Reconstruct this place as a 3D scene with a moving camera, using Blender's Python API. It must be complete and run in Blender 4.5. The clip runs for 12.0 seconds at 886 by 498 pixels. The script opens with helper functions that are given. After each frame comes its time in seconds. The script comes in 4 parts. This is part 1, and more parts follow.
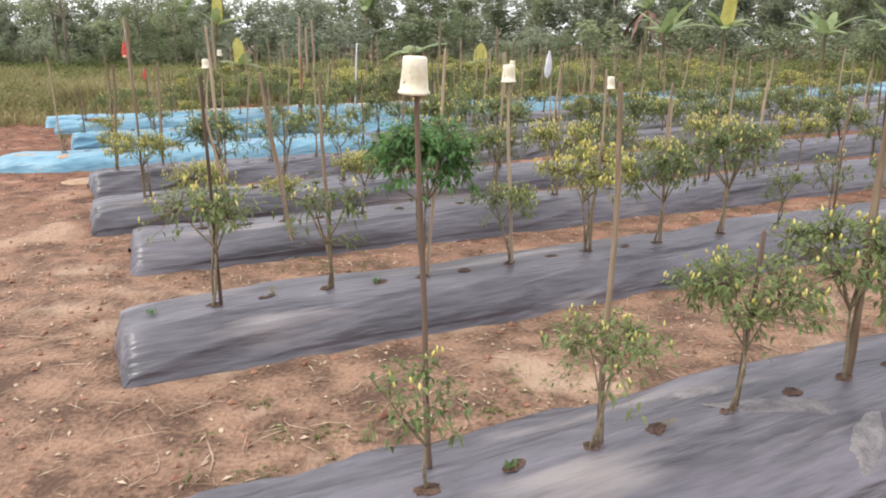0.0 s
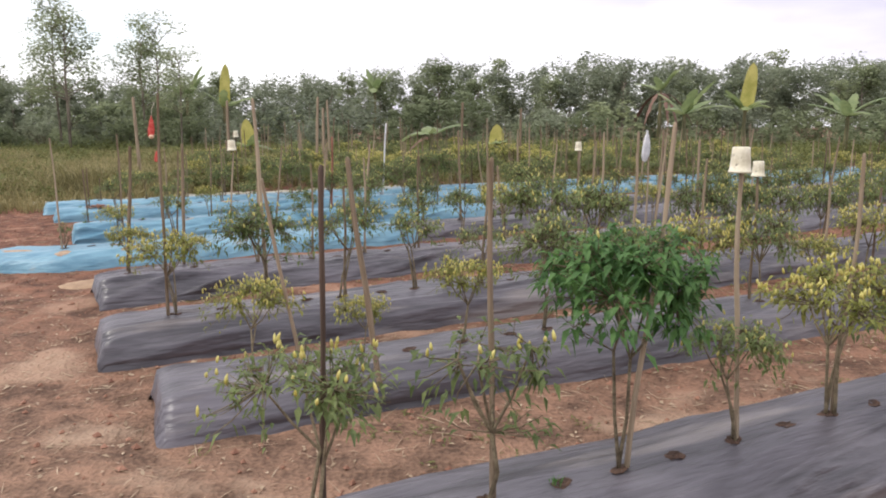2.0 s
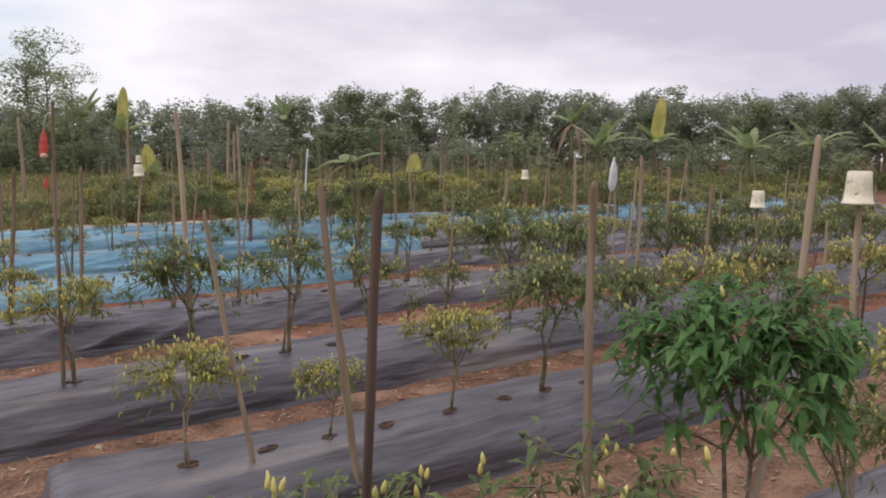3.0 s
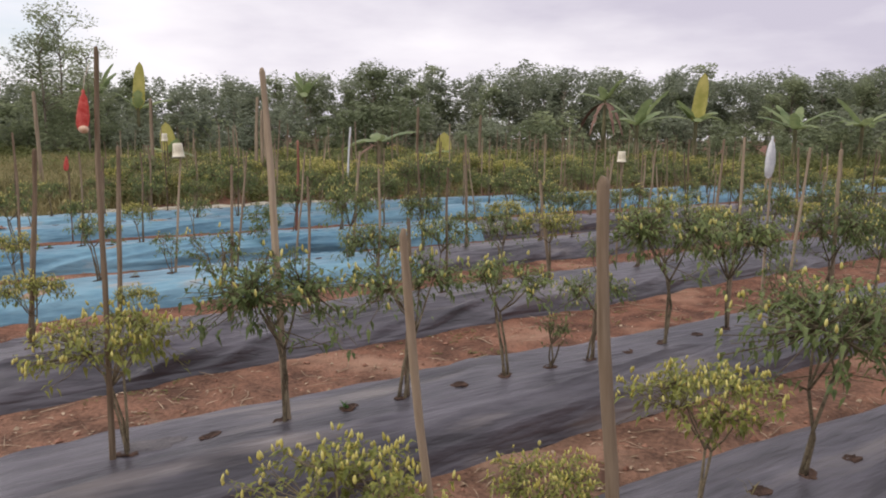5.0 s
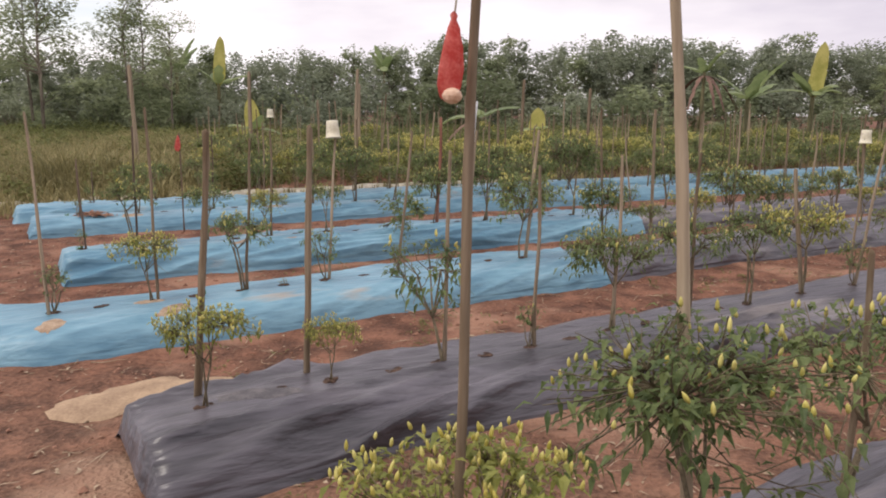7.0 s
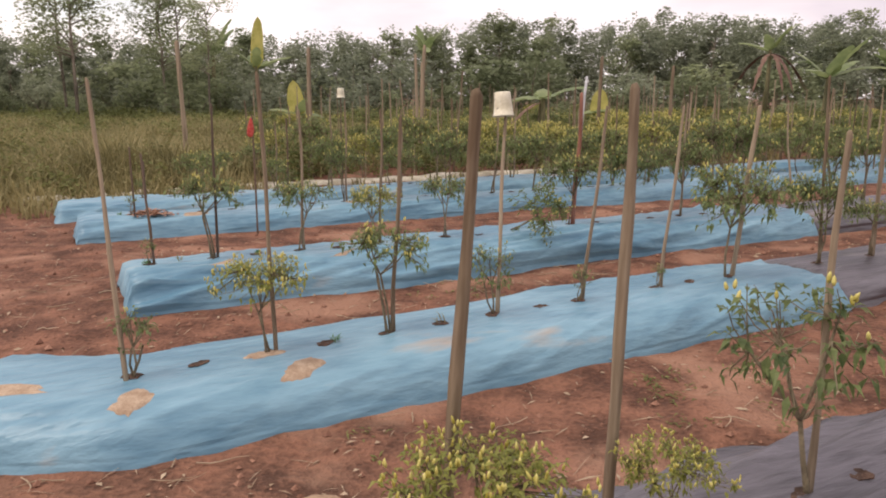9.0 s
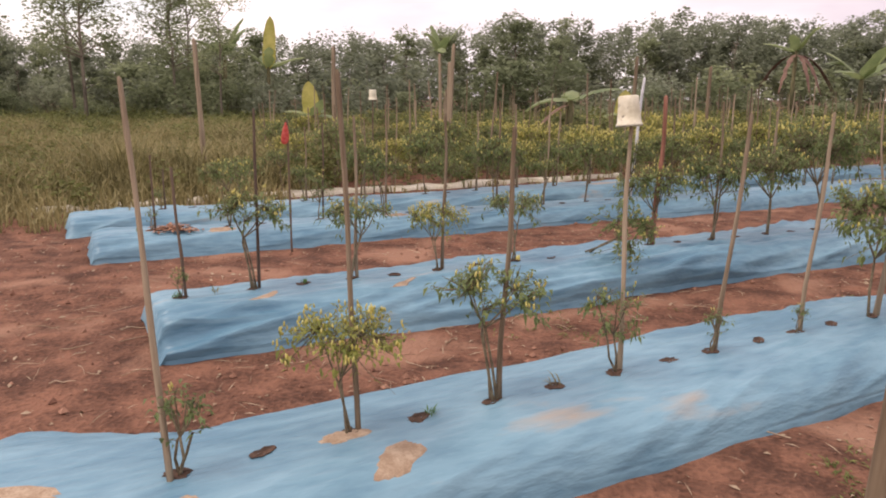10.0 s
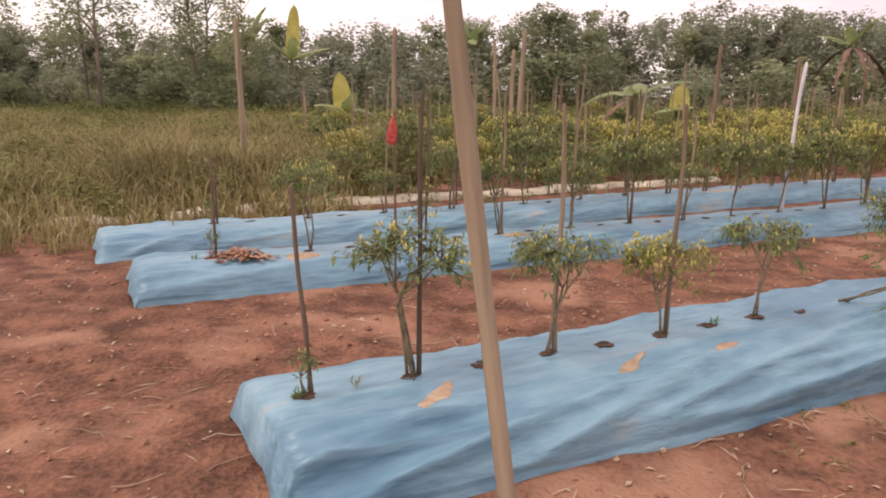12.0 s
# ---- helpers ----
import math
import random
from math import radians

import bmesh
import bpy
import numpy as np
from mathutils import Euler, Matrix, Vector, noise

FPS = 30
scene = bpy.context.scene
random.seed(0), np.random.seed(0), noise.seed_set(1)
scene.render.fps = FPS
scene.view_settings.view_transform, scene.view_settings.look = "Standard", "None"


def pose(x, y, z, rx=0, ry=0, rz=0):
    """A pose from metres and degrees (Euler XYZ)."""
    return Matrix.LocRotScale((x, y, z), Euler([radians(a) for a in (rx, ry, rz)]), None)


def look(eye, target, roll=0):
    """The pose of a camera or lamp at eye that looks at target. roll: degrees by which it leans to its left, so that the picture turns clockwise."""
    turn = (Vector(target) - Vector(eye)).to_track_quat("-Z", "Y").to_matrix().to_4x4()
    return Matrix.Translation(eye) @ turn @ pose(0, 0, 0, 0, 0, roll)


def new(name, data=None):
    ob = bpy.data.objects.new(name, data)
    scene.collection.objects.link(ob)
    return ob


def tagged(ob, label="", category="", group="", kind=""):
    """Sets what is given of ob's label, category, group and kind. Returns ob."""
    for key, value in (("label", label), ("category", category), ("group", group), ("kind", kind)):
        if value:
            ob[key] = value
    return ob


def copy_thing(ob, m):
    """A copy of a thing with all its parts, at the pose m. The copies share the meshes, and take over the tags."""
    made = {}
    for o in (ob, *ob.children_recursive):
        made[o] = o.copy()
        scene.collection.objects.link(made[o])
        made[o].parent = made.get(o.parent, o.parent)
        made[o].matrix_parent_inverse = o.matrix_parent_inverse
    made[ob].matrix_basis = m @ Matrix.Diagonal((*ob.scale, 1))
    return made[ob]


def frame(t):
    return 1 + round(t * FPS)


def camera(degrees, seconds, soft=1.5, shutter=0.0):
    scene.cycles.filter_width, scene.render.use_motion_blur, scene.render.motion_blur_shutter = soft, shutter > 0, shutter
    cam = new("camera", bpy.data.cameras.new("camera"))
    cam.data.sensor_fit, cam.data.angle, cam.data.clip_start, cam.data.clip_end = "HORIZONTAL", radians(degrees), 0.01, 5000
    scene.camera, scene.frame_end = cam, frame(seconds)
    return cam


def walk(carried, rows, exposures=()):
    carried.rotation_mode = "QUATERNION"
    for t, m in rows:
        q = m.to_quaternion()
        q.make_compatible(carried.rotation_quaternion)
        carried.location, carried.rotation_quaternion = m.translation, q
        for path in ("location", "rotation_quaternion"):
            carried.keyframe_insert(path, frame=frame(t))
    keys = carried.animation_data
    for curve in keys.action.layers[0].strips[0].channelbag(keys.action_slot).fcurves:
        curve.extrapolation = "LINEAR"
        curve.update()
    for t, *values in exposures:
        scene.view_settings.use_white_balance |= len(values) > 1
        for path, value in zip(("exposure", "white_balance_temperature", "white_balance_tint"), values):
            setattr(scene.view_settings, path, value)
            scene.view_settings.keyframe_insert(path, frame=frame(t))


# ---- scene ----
from mathutils.bvhtree import BVHTree

cam = camera(62.5, 12.0, soft=1.9)
PATH = [
    (0, (0.617, 1.748, 1.789), (0.375, 3.659, 1.252), -0.2),
    (0.5, (0.259, 2.197, 1.723), (-0.076, 4.096, 1.191), -0.5),
    (1, (-0.049, 2.645, 1.761), (-0.425, 4.534, 1.222), -0.5),
    (1.5, (-0.334, 3.045, 1.754), (-0.717, 4.947, 1.269), -0.6),
    (2, (-0.555, 3.407, 1.753), (-0.788, 5.367, 1.425), -0.2),
    (2.5, (-0.795, 3.827, 1.732), (-0.811, 5.811, 1.48), 0.4),
    (3, (-1.098, 4.355, 1.697), (-1.078, 6.339, 1.449), 0.4),
    (3.2, (-1.205, 4.54, 1.672), (-1.187, 6.525, 1.423), 0.2),
    (4.8, (-1.894, 5.644, 1.677), (-1.897, 7.624, 1.392), 0.6),
    (5, (-1.978, 5.803, 1.675), (-1.986, 7.781, 1.373), 0.6),
    (5.5, (-2.289, 6.208, 1.629), (-2.32, 8.174, 1.263), 0.7),
    (6, (-2.676, 6.637, 1.642), (-2.736, 8.602, 1.272), 0.8),
    (6.5, (-2.998, 6.994, 1.695), (-3.112, 8.957, 1.328), 0.6),
    (7, (-3.323, 7.321, 1.66), (-3.492, 9.28, 1.293), 0.5),
    (7.2, (-3.428, 7.455, 1.679), (-3.609, 9.412, 1.307), 0.4),
    (8.8, (-4.542, 8.818, 1.558), (-4.768, 10.763, 1.152), 0.3),
    (9, (-4.647, 8.993, 1.55), (-4.881, 10.937, 1.144), 0.1),
    (9.5, (-4.97, 9.427, 1.521), (-5.211, 11.371, 1.115), 0.2),
    (10, (-5.275, 9.828, 1.567), (-5.523, 11.771, 1.164), 0.2),
    (10.5, (-5.541, 10.215, 1.608), (-5.798, 12.157, 1.204), 0.1),
    (11, (-5.908, 10.666, 1.495), (-6.173, 12.605, 1.084), 0.1),
    (11.5, (-6.279, 11.088, 1.462), (-6.552, 13.027, 1.052), 0.0),
    (12, (-6.655, 11.551, 1.485), (-6.921, 13.489, 1.071), 0.5),
]
walk(cam, [(t, look(eye, target, roll)) for t, eye, target, roll in PATH],
     [(0, 0.78, 6500, 6), (1.0, 0.64, 6500, 7), (1.6, 0.54, 6500, 8), (2.0, 0.36, 6500, 9), (2.45, -0.10, 6500, 10), (3.2, -0.14, 6500, 11), (5.2, -0.08, 6600, 11),
      (7.0, 0.07, 6800, 12), (9.0, 0.11, 7200, 16), (10.0, 0.16, 7300, 20), (11.0, 0.20, 7500, 27), (12, 0.23, 7700, 24)])

# ---------------------------------------------------------------- sky and light
world = bpy.data.worlds.new("overcast_sky")
scene.world = world
world.use_nodes = True
wn, wl = world.node_tree.nodes, world.node_tree.links
wn.clear()
sky = wn.new("ShaderNodeTexSky")
sky.sky_type = "NISHITA"
sky.sun_disc = False
sky.sun_elevation, sky.sun_rotation = radians(52), radians(300)
coord = wn.new("ShaderNodeTexCoord")
wmap = wn.new("ShaderNodeMapping")
wmap.inputs["Scale"].default_value = (1.0, 1.0, 3.6)
wmap.inputs["Location"].default_value = (0.35, 0.1, 0.2)
cloud = wn.new("ShaderNodeTexNoise")
cloud.inputs["Scale"].default_value = 1.7
cloud.inputs["Detail"].default_value = 7
cloud.inputs["Roughness"].default_value = 0.5
ramp = wn.new("ShaderNodeValToRGB")
ramp.color_ramp.elements[0].position, ramp.color_ramp.elements[0].color = 0.38, (0.60, 0.57, 0.68, 1)
ramp.color_ramp.elements[1].position, ramp.color_ramp.elements[1].color = 0.60, (0.98, 0.95, 1.0, 1)
gap = wn.new("ShaderNodeValToRGB")
gap.color_ramp.elements[0].position, gap.color_ramp.elements[0].color = 0.60, (0, 0, 0, 1)
gap.color_ramp.elements[1].position, gap.color_ramp.elements[1].color = 0.75, (0.6, 0.6, 0.6, 1)
haze = wn.new("ShaderNodeMix")
haze.data_type = "RGBA"
dim = wn.new("ShaderNodeMix")
dim.data_type, dim.blend_type = "RGBA", "MULTIPLY"
dim.inputs[0].default_value = 1
dim.inputs[7].default_value = (0.10, 0.10, 0.10, 1)
back = wn.new("ShaderNodeBackground")
back.inputs["Strength"].default_value = 1.14
out = wn.new("ShaderNodeOutputWorld")
wl.new(coord.outputs["Generated"], wmap.inputs["Vector"])
wl.new(wmap.outputs["Vector"], cloud.inputs["Vector"])
wl.new(cloud.outputs["Fac"], ramp.inputs["Fac"])
wl.new(cloud.outputs["Fac"], gap.inputs["Fac"])
wl.new(sky.outputs["Color"], dim.inputs[6])
wl.new(gap.outputs["Color"], haze.inputs[0])
wl.new(ramp.outputs["Color"], haze.inputs[6])
wl.new(dim.outputs[2], haze.inputs[7])
wl.new(haze.outputs[2], back.inputs["Color"])
wl.new(back.outputs["Background"], out.inputs["Surface"])

sun = new("sun", bpy.data.lights.new("sun", "SUN"))
sun.data.energy, sun.data.angle, sun.data.color = 1.45, radians(18), (1.0, 0.94, 0.86)
sun.matrix_world = look((-14, 4, 26), (0, 10, 0))


# ---------------------------------------------------------------- materials
def material(name, dark, light, scale=6.0, rough=0.8, bump=0.3, fine=60.0, third=None, third_at=0.62,
             spread=0.0, island=0.0, translucent=0.0, stretch=(1, 1, 1), spec=0.3, metal=0.0, turn=0.0, depth=0.02, far_tone=None, patch_size=0.3, folds=0.0):
    """A surface of two tones in coarse and fine noise, an optional third tone in patches, and relief.
    spread: how far the tone varies from object to object; island: from loose piece to piece."""
    m = bpy.data.materials.new(name)
    m.use_nodes = True
    n, l = m.node_tree.nodes, m.node_tree.links
    b = n["Principled BSDF"]
    b.inputs["Roughness"].default_value = rough
    b.inputs["Specular IOR Level"].default_value = spec
    b.inputs["Metallic"].default_value = metal
    tc, mp = n.new("ShaderNodeTexCoord"), n.new("ShaderNodeMapping")
    mp.inputs["Scale"].default_value = stretch
    if turn:
        first = n.new("ShaderNodeMapping")
        first.inputs["Rotation"].default_value = (0, 0, radians(turn))
        l.new(tc.outputs["Object"], first.inputs["Vector"])
    l.new(first.outputs["Vector"] if turn else tc.outputs["Object"], mp.inputs["Vector"])
    coarse, grain = n.new("ShaderNodeTexNoise"), n.new("ShaderNodeTexNoise")
    coarse.inputs["Scale"].default_value, coarse.inputs["Detail"].default_value = scale, 5
    grain.inputs["Scale"].default_value, grain.inputs["Detail"].default_value = fine, 3
    for q in (coarse, grain):
        l.new(mp.outputs["Vector"], q.inputs["Vector"])
    add = n.new("ShaderNodeMath")
    add.operation = "MULTIPLY_ADD"
    add.inputs[1].default_value = 0.55
    l.new(grain.outputs["Fac"], add.inputs[0])
    l.new(coarse.outputs["Fac"], add.inputs[2])
    value = add
    for source, amount in (("Object Info", spread), ("Geometry", island)):
        if amount:
            info = n.new("ShaderNodeObjectInfo" if source == "Object Info" else "ShaderNodeNewGeometry")
            more = n.new("ShaderNodeMath")
            more.operation = "MULTIPLY_ADD"
            more.inputs[1].default_value = amount
            l.new(info.outputs["Random" if source == "Object Info" else "Random Per Island"], more.inputs[0])
            l.new(value.outputs[0], more.inputs[2])
            value = more
    mean, half = 0.775 + 0.5 * (spread + island), 0.17 + 0.42 * (spread + island)
    rmp = n.new("ShaderNodeValToRGB")
    rmp.color_ramp.elements[0].position, rmp.color_ramp.elements[0].color = max(0, mean - half) * 0.5, (*dark, 1)
    rmp.color_ramp.elements[1].position, rmp.color_ramp.elements[1].color = min(1, (mean + half) * 0.5), (*light, 1)
    scaled = n.new("ShaderNodeMath")
    scaled.operation = "MULTIPLY"
    scaled.inputs[1].default_value = 0.5
    l.new(value.outputs[0], scaled.inputs[0])
    l.new(scaled.outputs[0], rmp.inputs["Fac"])
    colour = rmp.outputs["Color"]
    if third:
        patch = n.new("ShaderNodeTexNoise")
        patch.inputs["Scale"].default_value, patch.inputs["Detail"].default_value = scale * patch_size, 6
        l.new(mp.outputs["Vector"], patch.inputs["Vector"])
        cut = n.new("ShaderNodeValToRGB")
        cut.color_ramp.elements[0].position, cut.color_ramp.elements[1].position = third_at, third_at + 0.1
        l.new(patch.outputs["Fac"], cut.inputs["Fac"])
        mix = n.new("ShaderNodeMix")
        mix.data_type = "RGBA"
        mix.inputs[7].default_value = (*third, 1)
        l.new(cut.outputs["Color"], mix.inputs[0])
        l.new(colour, mix.inputs[6])
        colour = mix.outputs[2]
    if far_tone:
        # the soil turns redder and darker up the field
        sep, span, tint = n.new("ShaderNodeSeparateXYZ"), n.new("ShaderNodeMapRange"), n.new("ShaderNodeMix")
        wob = n.new("ShaderNodeMath")
        wob.operation = "MULTIPLY_ADD"
        wob.inputs[1].default_value = 5.0
        tint.data_type, tint.blend_type = "RGBA", "MULTIPLY"
        tint.inputs[7].default_value = (*far_tone, 1)
        span.inputs["From Min"].default_value, span.inputs["From Max"].default_value = 9.0, 15.0
        l.new(tc.outputs["Object"], sep.inputs["Vector"])
        l.new(coarse.outputs["Fac"], wob.inputs[0])
        l.new(sep.outputs["Y"], wob.inputs[2])
        l.new(wob.outputs[0], span.inputs["Value"])
        l.new(span.outputs["Result"], tint.inputs[0])
        l.new(colour, tint.inputs[6])
        colour = tint.outputs[2]
    l.new(colour, b.inputs["Base Color"])
    if bump:
        bp = n.new("ShaderNodeBump")
        bp.inputs["Strength"].default_value, bp.inputs["Distance"].default_value = bump, depth
        l.new(add.outputs[0], bp.inputs["Height"])
        if folds:
            # taut creases that run slantwise along the sheet, sharper in some stretches than in others
            lie, crease, where, fade, second = (n.new("ShaderNode" + q) for q in ("Mapping", "TexNoise", "TexNoise", "Math", "Bump"))
            lie.inputs["Rotation"].default_value = (0, 0, radians(9))
            lie.inputs["Scale"].default_value = (0.42, 1.5, 1.1)
            crease.noise_type = "RIDGED_MULTIFRACTAL"
            crease.inputs["Scale"].default_value, crease.inputs["Detail"].default_value = 2.6, 2.5
            where.inputs["Scale"].default_value = 0.9
            fade.operation = "MULTIPLY"
            second.inputs["Strength"].default_value, second.inputs["Distance"].default_value = folds, 0.06
            l.new(first.outputs["Vector"], lie.inputs["Vector"])
            l.new(lie.outputs["Vector"], crease.inputs["Vector"])
            l.new(tc.outputs["Object"], where.inputs["Vector"])
            l.new(crease.outputs["Fac"], fade.inputs[0])
            l.new(where.outputs["Fac"], fade.inputs[1])
            l.new(fade.outputs[0], second.inputs["Height"])
            l.new(second.outputs["Normal"], bp.inputs["Normal"])
        l.new(bp.outputs["Normal"], b.inputs["Normal"])
    if translucent:
        tr, mx = n.new("ShaderNodeBsdfTranslucent"), n.new("ShaderNodeMixShader")
        mx.inputs[0].default_value = translucent
        l.new(colour, tr.inputs["Color"])
        l.new(b.outputs["BSDF"], mx.inputs[1])
        l.new(tr.outputs["BSDF"], mx.inputs[2])
        l.new(mx.outputs["Shader"], n["Material Output"].inputs["Surface"])
    return m


SOIL = material("red_soil", (0.105, 0.063, 0.043), (0.32, 0.200, 0.135), 3.4, 0.97, 1.0, 34, (0.40, 0.285, 0.20), 0.56, depth=0.05, far_tone=(0.84, 0.645, 0.61))
HOLE_SOIL = material("hole_soil", (0.05, 0.032, 0.024), (0.14, 0.085, 0.06), 12, 0.95, 0.8, 60)
BLACK = material("dusty_black_plastic", (0.045, 0.042, 0.050), (0.135, 0.125, 0.145), 1.4, 0.38, 0.8, 9, (0.23, 0.205, 0.20), 0.58, patch_size=0.8, turn=-33, stretch=(0.45, 3.2, 2.5), spec=0.75, depth=0.03, folds=0.85)
BLUE = material("dusty_blue_plastic", (0.098, 0.235, 0.33), (0.20, 0.38, 0.478), 1.4, 0.42, 0.8, 9, (0.42, 0.36, 0.29), 0.655, patch_size=1.0, turn=-35, stretch=(0.6, 2.0, 2.0), spec=0.5, depth=0.03, folds=0.9)
WOOD = material("weathered_stake", (0.13, 0.09, 0.055), (0.47, 0.38, 0.27), 12, 0.85, 0.5, 55, spread=0.35, stretch=(1, 1, 0.12))
DARK_WOOD = material("dark_stake", (0.07, 0.05, 0.04), (0.20, 0.14, 0.10), 9, 0.85, 0.5, 55, spread=0.3, stretch=(1, 1, 0.12))
STEM = material("chili_stem", (0.09, 0.07, 0.045), (0.30, 0.25, 0.16), 20, 0.85, 0.4, 90, spread=0.2)
LEAF = material("chili_leaf", (0.075, 0.12, 0.045), (0.29, 0.35, 0.13), 9, 0.5, 0.0, 60, island=0.5, spread=0.25, translucent=0.45, spec=0.35)
RIPE_LEAF = material("yellowing_chili_leaf", (0.13, 0.165, 0.035), (0.40, 0.40, 0.10), 9, 0.5, 0.0, 60, island=0.5, spread=0.2, translucent=0.4, spec=0.4)
SAND = material("pale_sand", (0.30, 0.205, 0.135), (0.48, 0.345, 0.225), 5, 0.95, 0.5, 60)
LUSH = material("lush_leaf", (0.05, 0.125, 0.04), (0.17, 0.32, 0.10), 9, 0.5, 0.0, 60, island=0.5, translucent=0.45, spec=0.3)
FRUIT = material("pale_chili", (0.42, 0.36, 0.06), (0.68, 0.62, 0.22), 30, 0.35, 0.0, 60, island=0.5, spec=0.5)
# tree foliage paler than real leaves: distance haze is put into both colours
HAZED_TREE_LEAF = material("hazed_tree_leaf", (0.16, 0.195, 0.11), (0.41, 0.46, 0.27), 0.5, 0.7, 0.0, 5, island=0.3, spread=0.6, translucent=0.45, spec=0.2)
HAZED_FAR_LEAF = material("hazed_far_leaf", (0.165, 0.195, 0.14), (0.37, 0.41, 0.28), 0.25, 0.7, 0.0, 2, island=0.25, spread=0.45, translucent=0.45, spec=0.2)
BARK = material("bark", (0.10, 0.085, 0.065), (0.32, 0.28, 0.22), 3, 0.9, 0.7, 30, stretch=(1, 1, 0.25))
BANANA = material("banana_leaf", (0.15, 0.22, 0.09), (0.38, 0.45, 0.21), 2, 0.45, 0.15, 30, spread=0.3, translucent=0.4)
YELLOW_BANANA = material("yellow_banana_leaf", (0.42, 0.40, 0.10), (0.66, 0.60, 0.20), 2, 0.55, 0.15, 30, translucent=0.4)
DRY_LEAF = material("dry_banana_leaf", (0.10, 0.055, 0.045), (0.25, 0.16, 0.12), 3, 0.85, 0.2, 30, spread=0.2)
BANANA_STEM = material("banana_stem", (0.10, 0.10, 0.05), (0.25, 0.22, 0.12), 4, 0.7, 0.3, 30, stretch=(1, 1, 0.2))
GRASS = material("dry_grass", (0.13, 0.125, 0.05), (0.45, 0.39, 0.195), 0.35, 0.75, 0.0, 3, island=0.5, translucent=0.35)
WEED = material("weed_leaf", (0.075, 0.098, 0.032), (0.27, 0.285, 0.105), 0.5, 0.65, 0.0, 5, island=0.5, translucent=0.35, spec=0.2)
STRAW = material("straw", (0.23, 0.16, 0.10), (0.52, 0.41, 0.29), 5, 0.85, 0.0, 30, island=0.5)
CLOD = material("soil_clod", (0.16, 0.075, 0.05), (0.40, 0.22, 0.15), 9, 0.95, 0.6, 60, island=0.4)
CUP = material("pale_plastic_cup", (0.62, 0.57, 0.40), (0.80, 0.76, 0.60), 14, 0.45, 0.1, 70, (0.12, 0.09, 0.06), 0.62, spec=0.5, patch_size=3.0)
RED_NET = material("red_mesh_bag", (0.70, 0.13, 0.11), (0.88, 0.34, 0.29), 30, 0.5, 0.3, 160, translucent=0.6)
BULB = material("pale_bulb", (0.6, 0.38, 0.25), (0.8, 0.6, 0.45), 20, 0.5, 0.1, 60)
WHITE_BAG = material("white_plastic_bag", (0.66, 0.68, 0.70), (0.86, 0.87, 0.88), 12, 0.4, 0.3, 40, translucent=0.2)
CANVAS = material("cream_sack_cloth", (0.42, 0.38, 0.28), (0.72, 0.68, 0.56), 3, 0.9, 0.4, 40)
TWINE = material("pale_twine", (0.5, 0.45, 0.35), (0.7, 0.65, 0.55), 20, 0.8, 0.0, 60)
RED_STICK = material("red_painted_stake", (0.22, 0.09, 0.06), (0.40, 0.19, 0.13), 9, 0.7, 0.3, 55, stretch=(1, 1, 0.2))


# ---------------------------------------------------------------- mesh helpers
def mesh_object(name, verts, faces, mat, parent=None, label="", smooth=True):
    me = bpy.data.meshes.new(name)
    me.from_pydata([tuple(v) for v in verts], [], faces)
    me.materials.append(mat)
    if smooth:
        me.polygons.foreach_set("use_smooth", [True] * len(me.polygons))
    me.update()
    ob = new(name, me)
    if parent:
        ob.parent = parent
    if label:
        tagged(ob, label)
    return ob


def tube(verts, faces, path, radii, sides=6, cap=True):
    """Adds a tapered tube along a path of points."""
    start = len(verts)
    for i, p in enumerate(path):
        a = Vector(path[max(i - 1, 0)])
        b = Vector(path[min(i + 1, len(path) - 1)])
        way = (b - a).normalized() if (b - a).length > 1e-6 else Vector((0, 0, 1))
        side = way.cross(Vector((0.13, 1, 0.07))).normalized()
        up = side.cross(way)
        for k in range(sides):
            f = 2 * math.pi * k / sides
            verts.append(Vector(p) + (side * math.cos(f) + up * math.sin(f)) * radii[i])
    for i in range(len(path) - 1):
        for k in range(sides):
            a, b = start + i * sides + k, start + i * sides + (k + 1) % sides
            faces.append((a, b, b + sides, a + sides))
    if cap:
        faces.append(tuple(start + (len(path) - 1) * sides + k for k in range(sides)))
        faces.append(tuple(start + k for k in reversed(range(sides))))


def leaf(verts, faces, at, way, length, width, droop=0.3):
    """Adds one folded pointed leaf."""
    way = Vector(way).normalized()
    side = way.cross(Vector((0, 0, 1)))
    side = side.normalized() if side.length > 0.05 else Vector((1, 0, 0))
    up = side.cross(way)
    at = Vector(at)
    mid = at + way * length * 0.45
    tip = at + way * length - Vector((0, 0, droop * length))
    s = len(verts)
    verts += [at, mid + side * width * 0.5 + up * width * 0.18, tip, mid - side * width * 0.5 + up * width * 0.18, mid]
    faces += [(s, s + 4, s + 1), (s + 4, s + 2, s + 1), (s, s + 3, s + 4), (s + 4, s + 3, s + 2)]


def fbm(x, y, z=0.0, octaves=3):
    return noise.fractal(Vector((x, y, z)), 1.0, 2.0, octaves)


# ---------------------------------------------------------------- the plan of the beds
# crest of each raised bed from its open end, the front and back half widths and its height
def along(start, way, length):
    w = Vector((*way, 0)).normalized()
    return [Vector((*start, 0)), Vector((*start, 0)) + w * length]


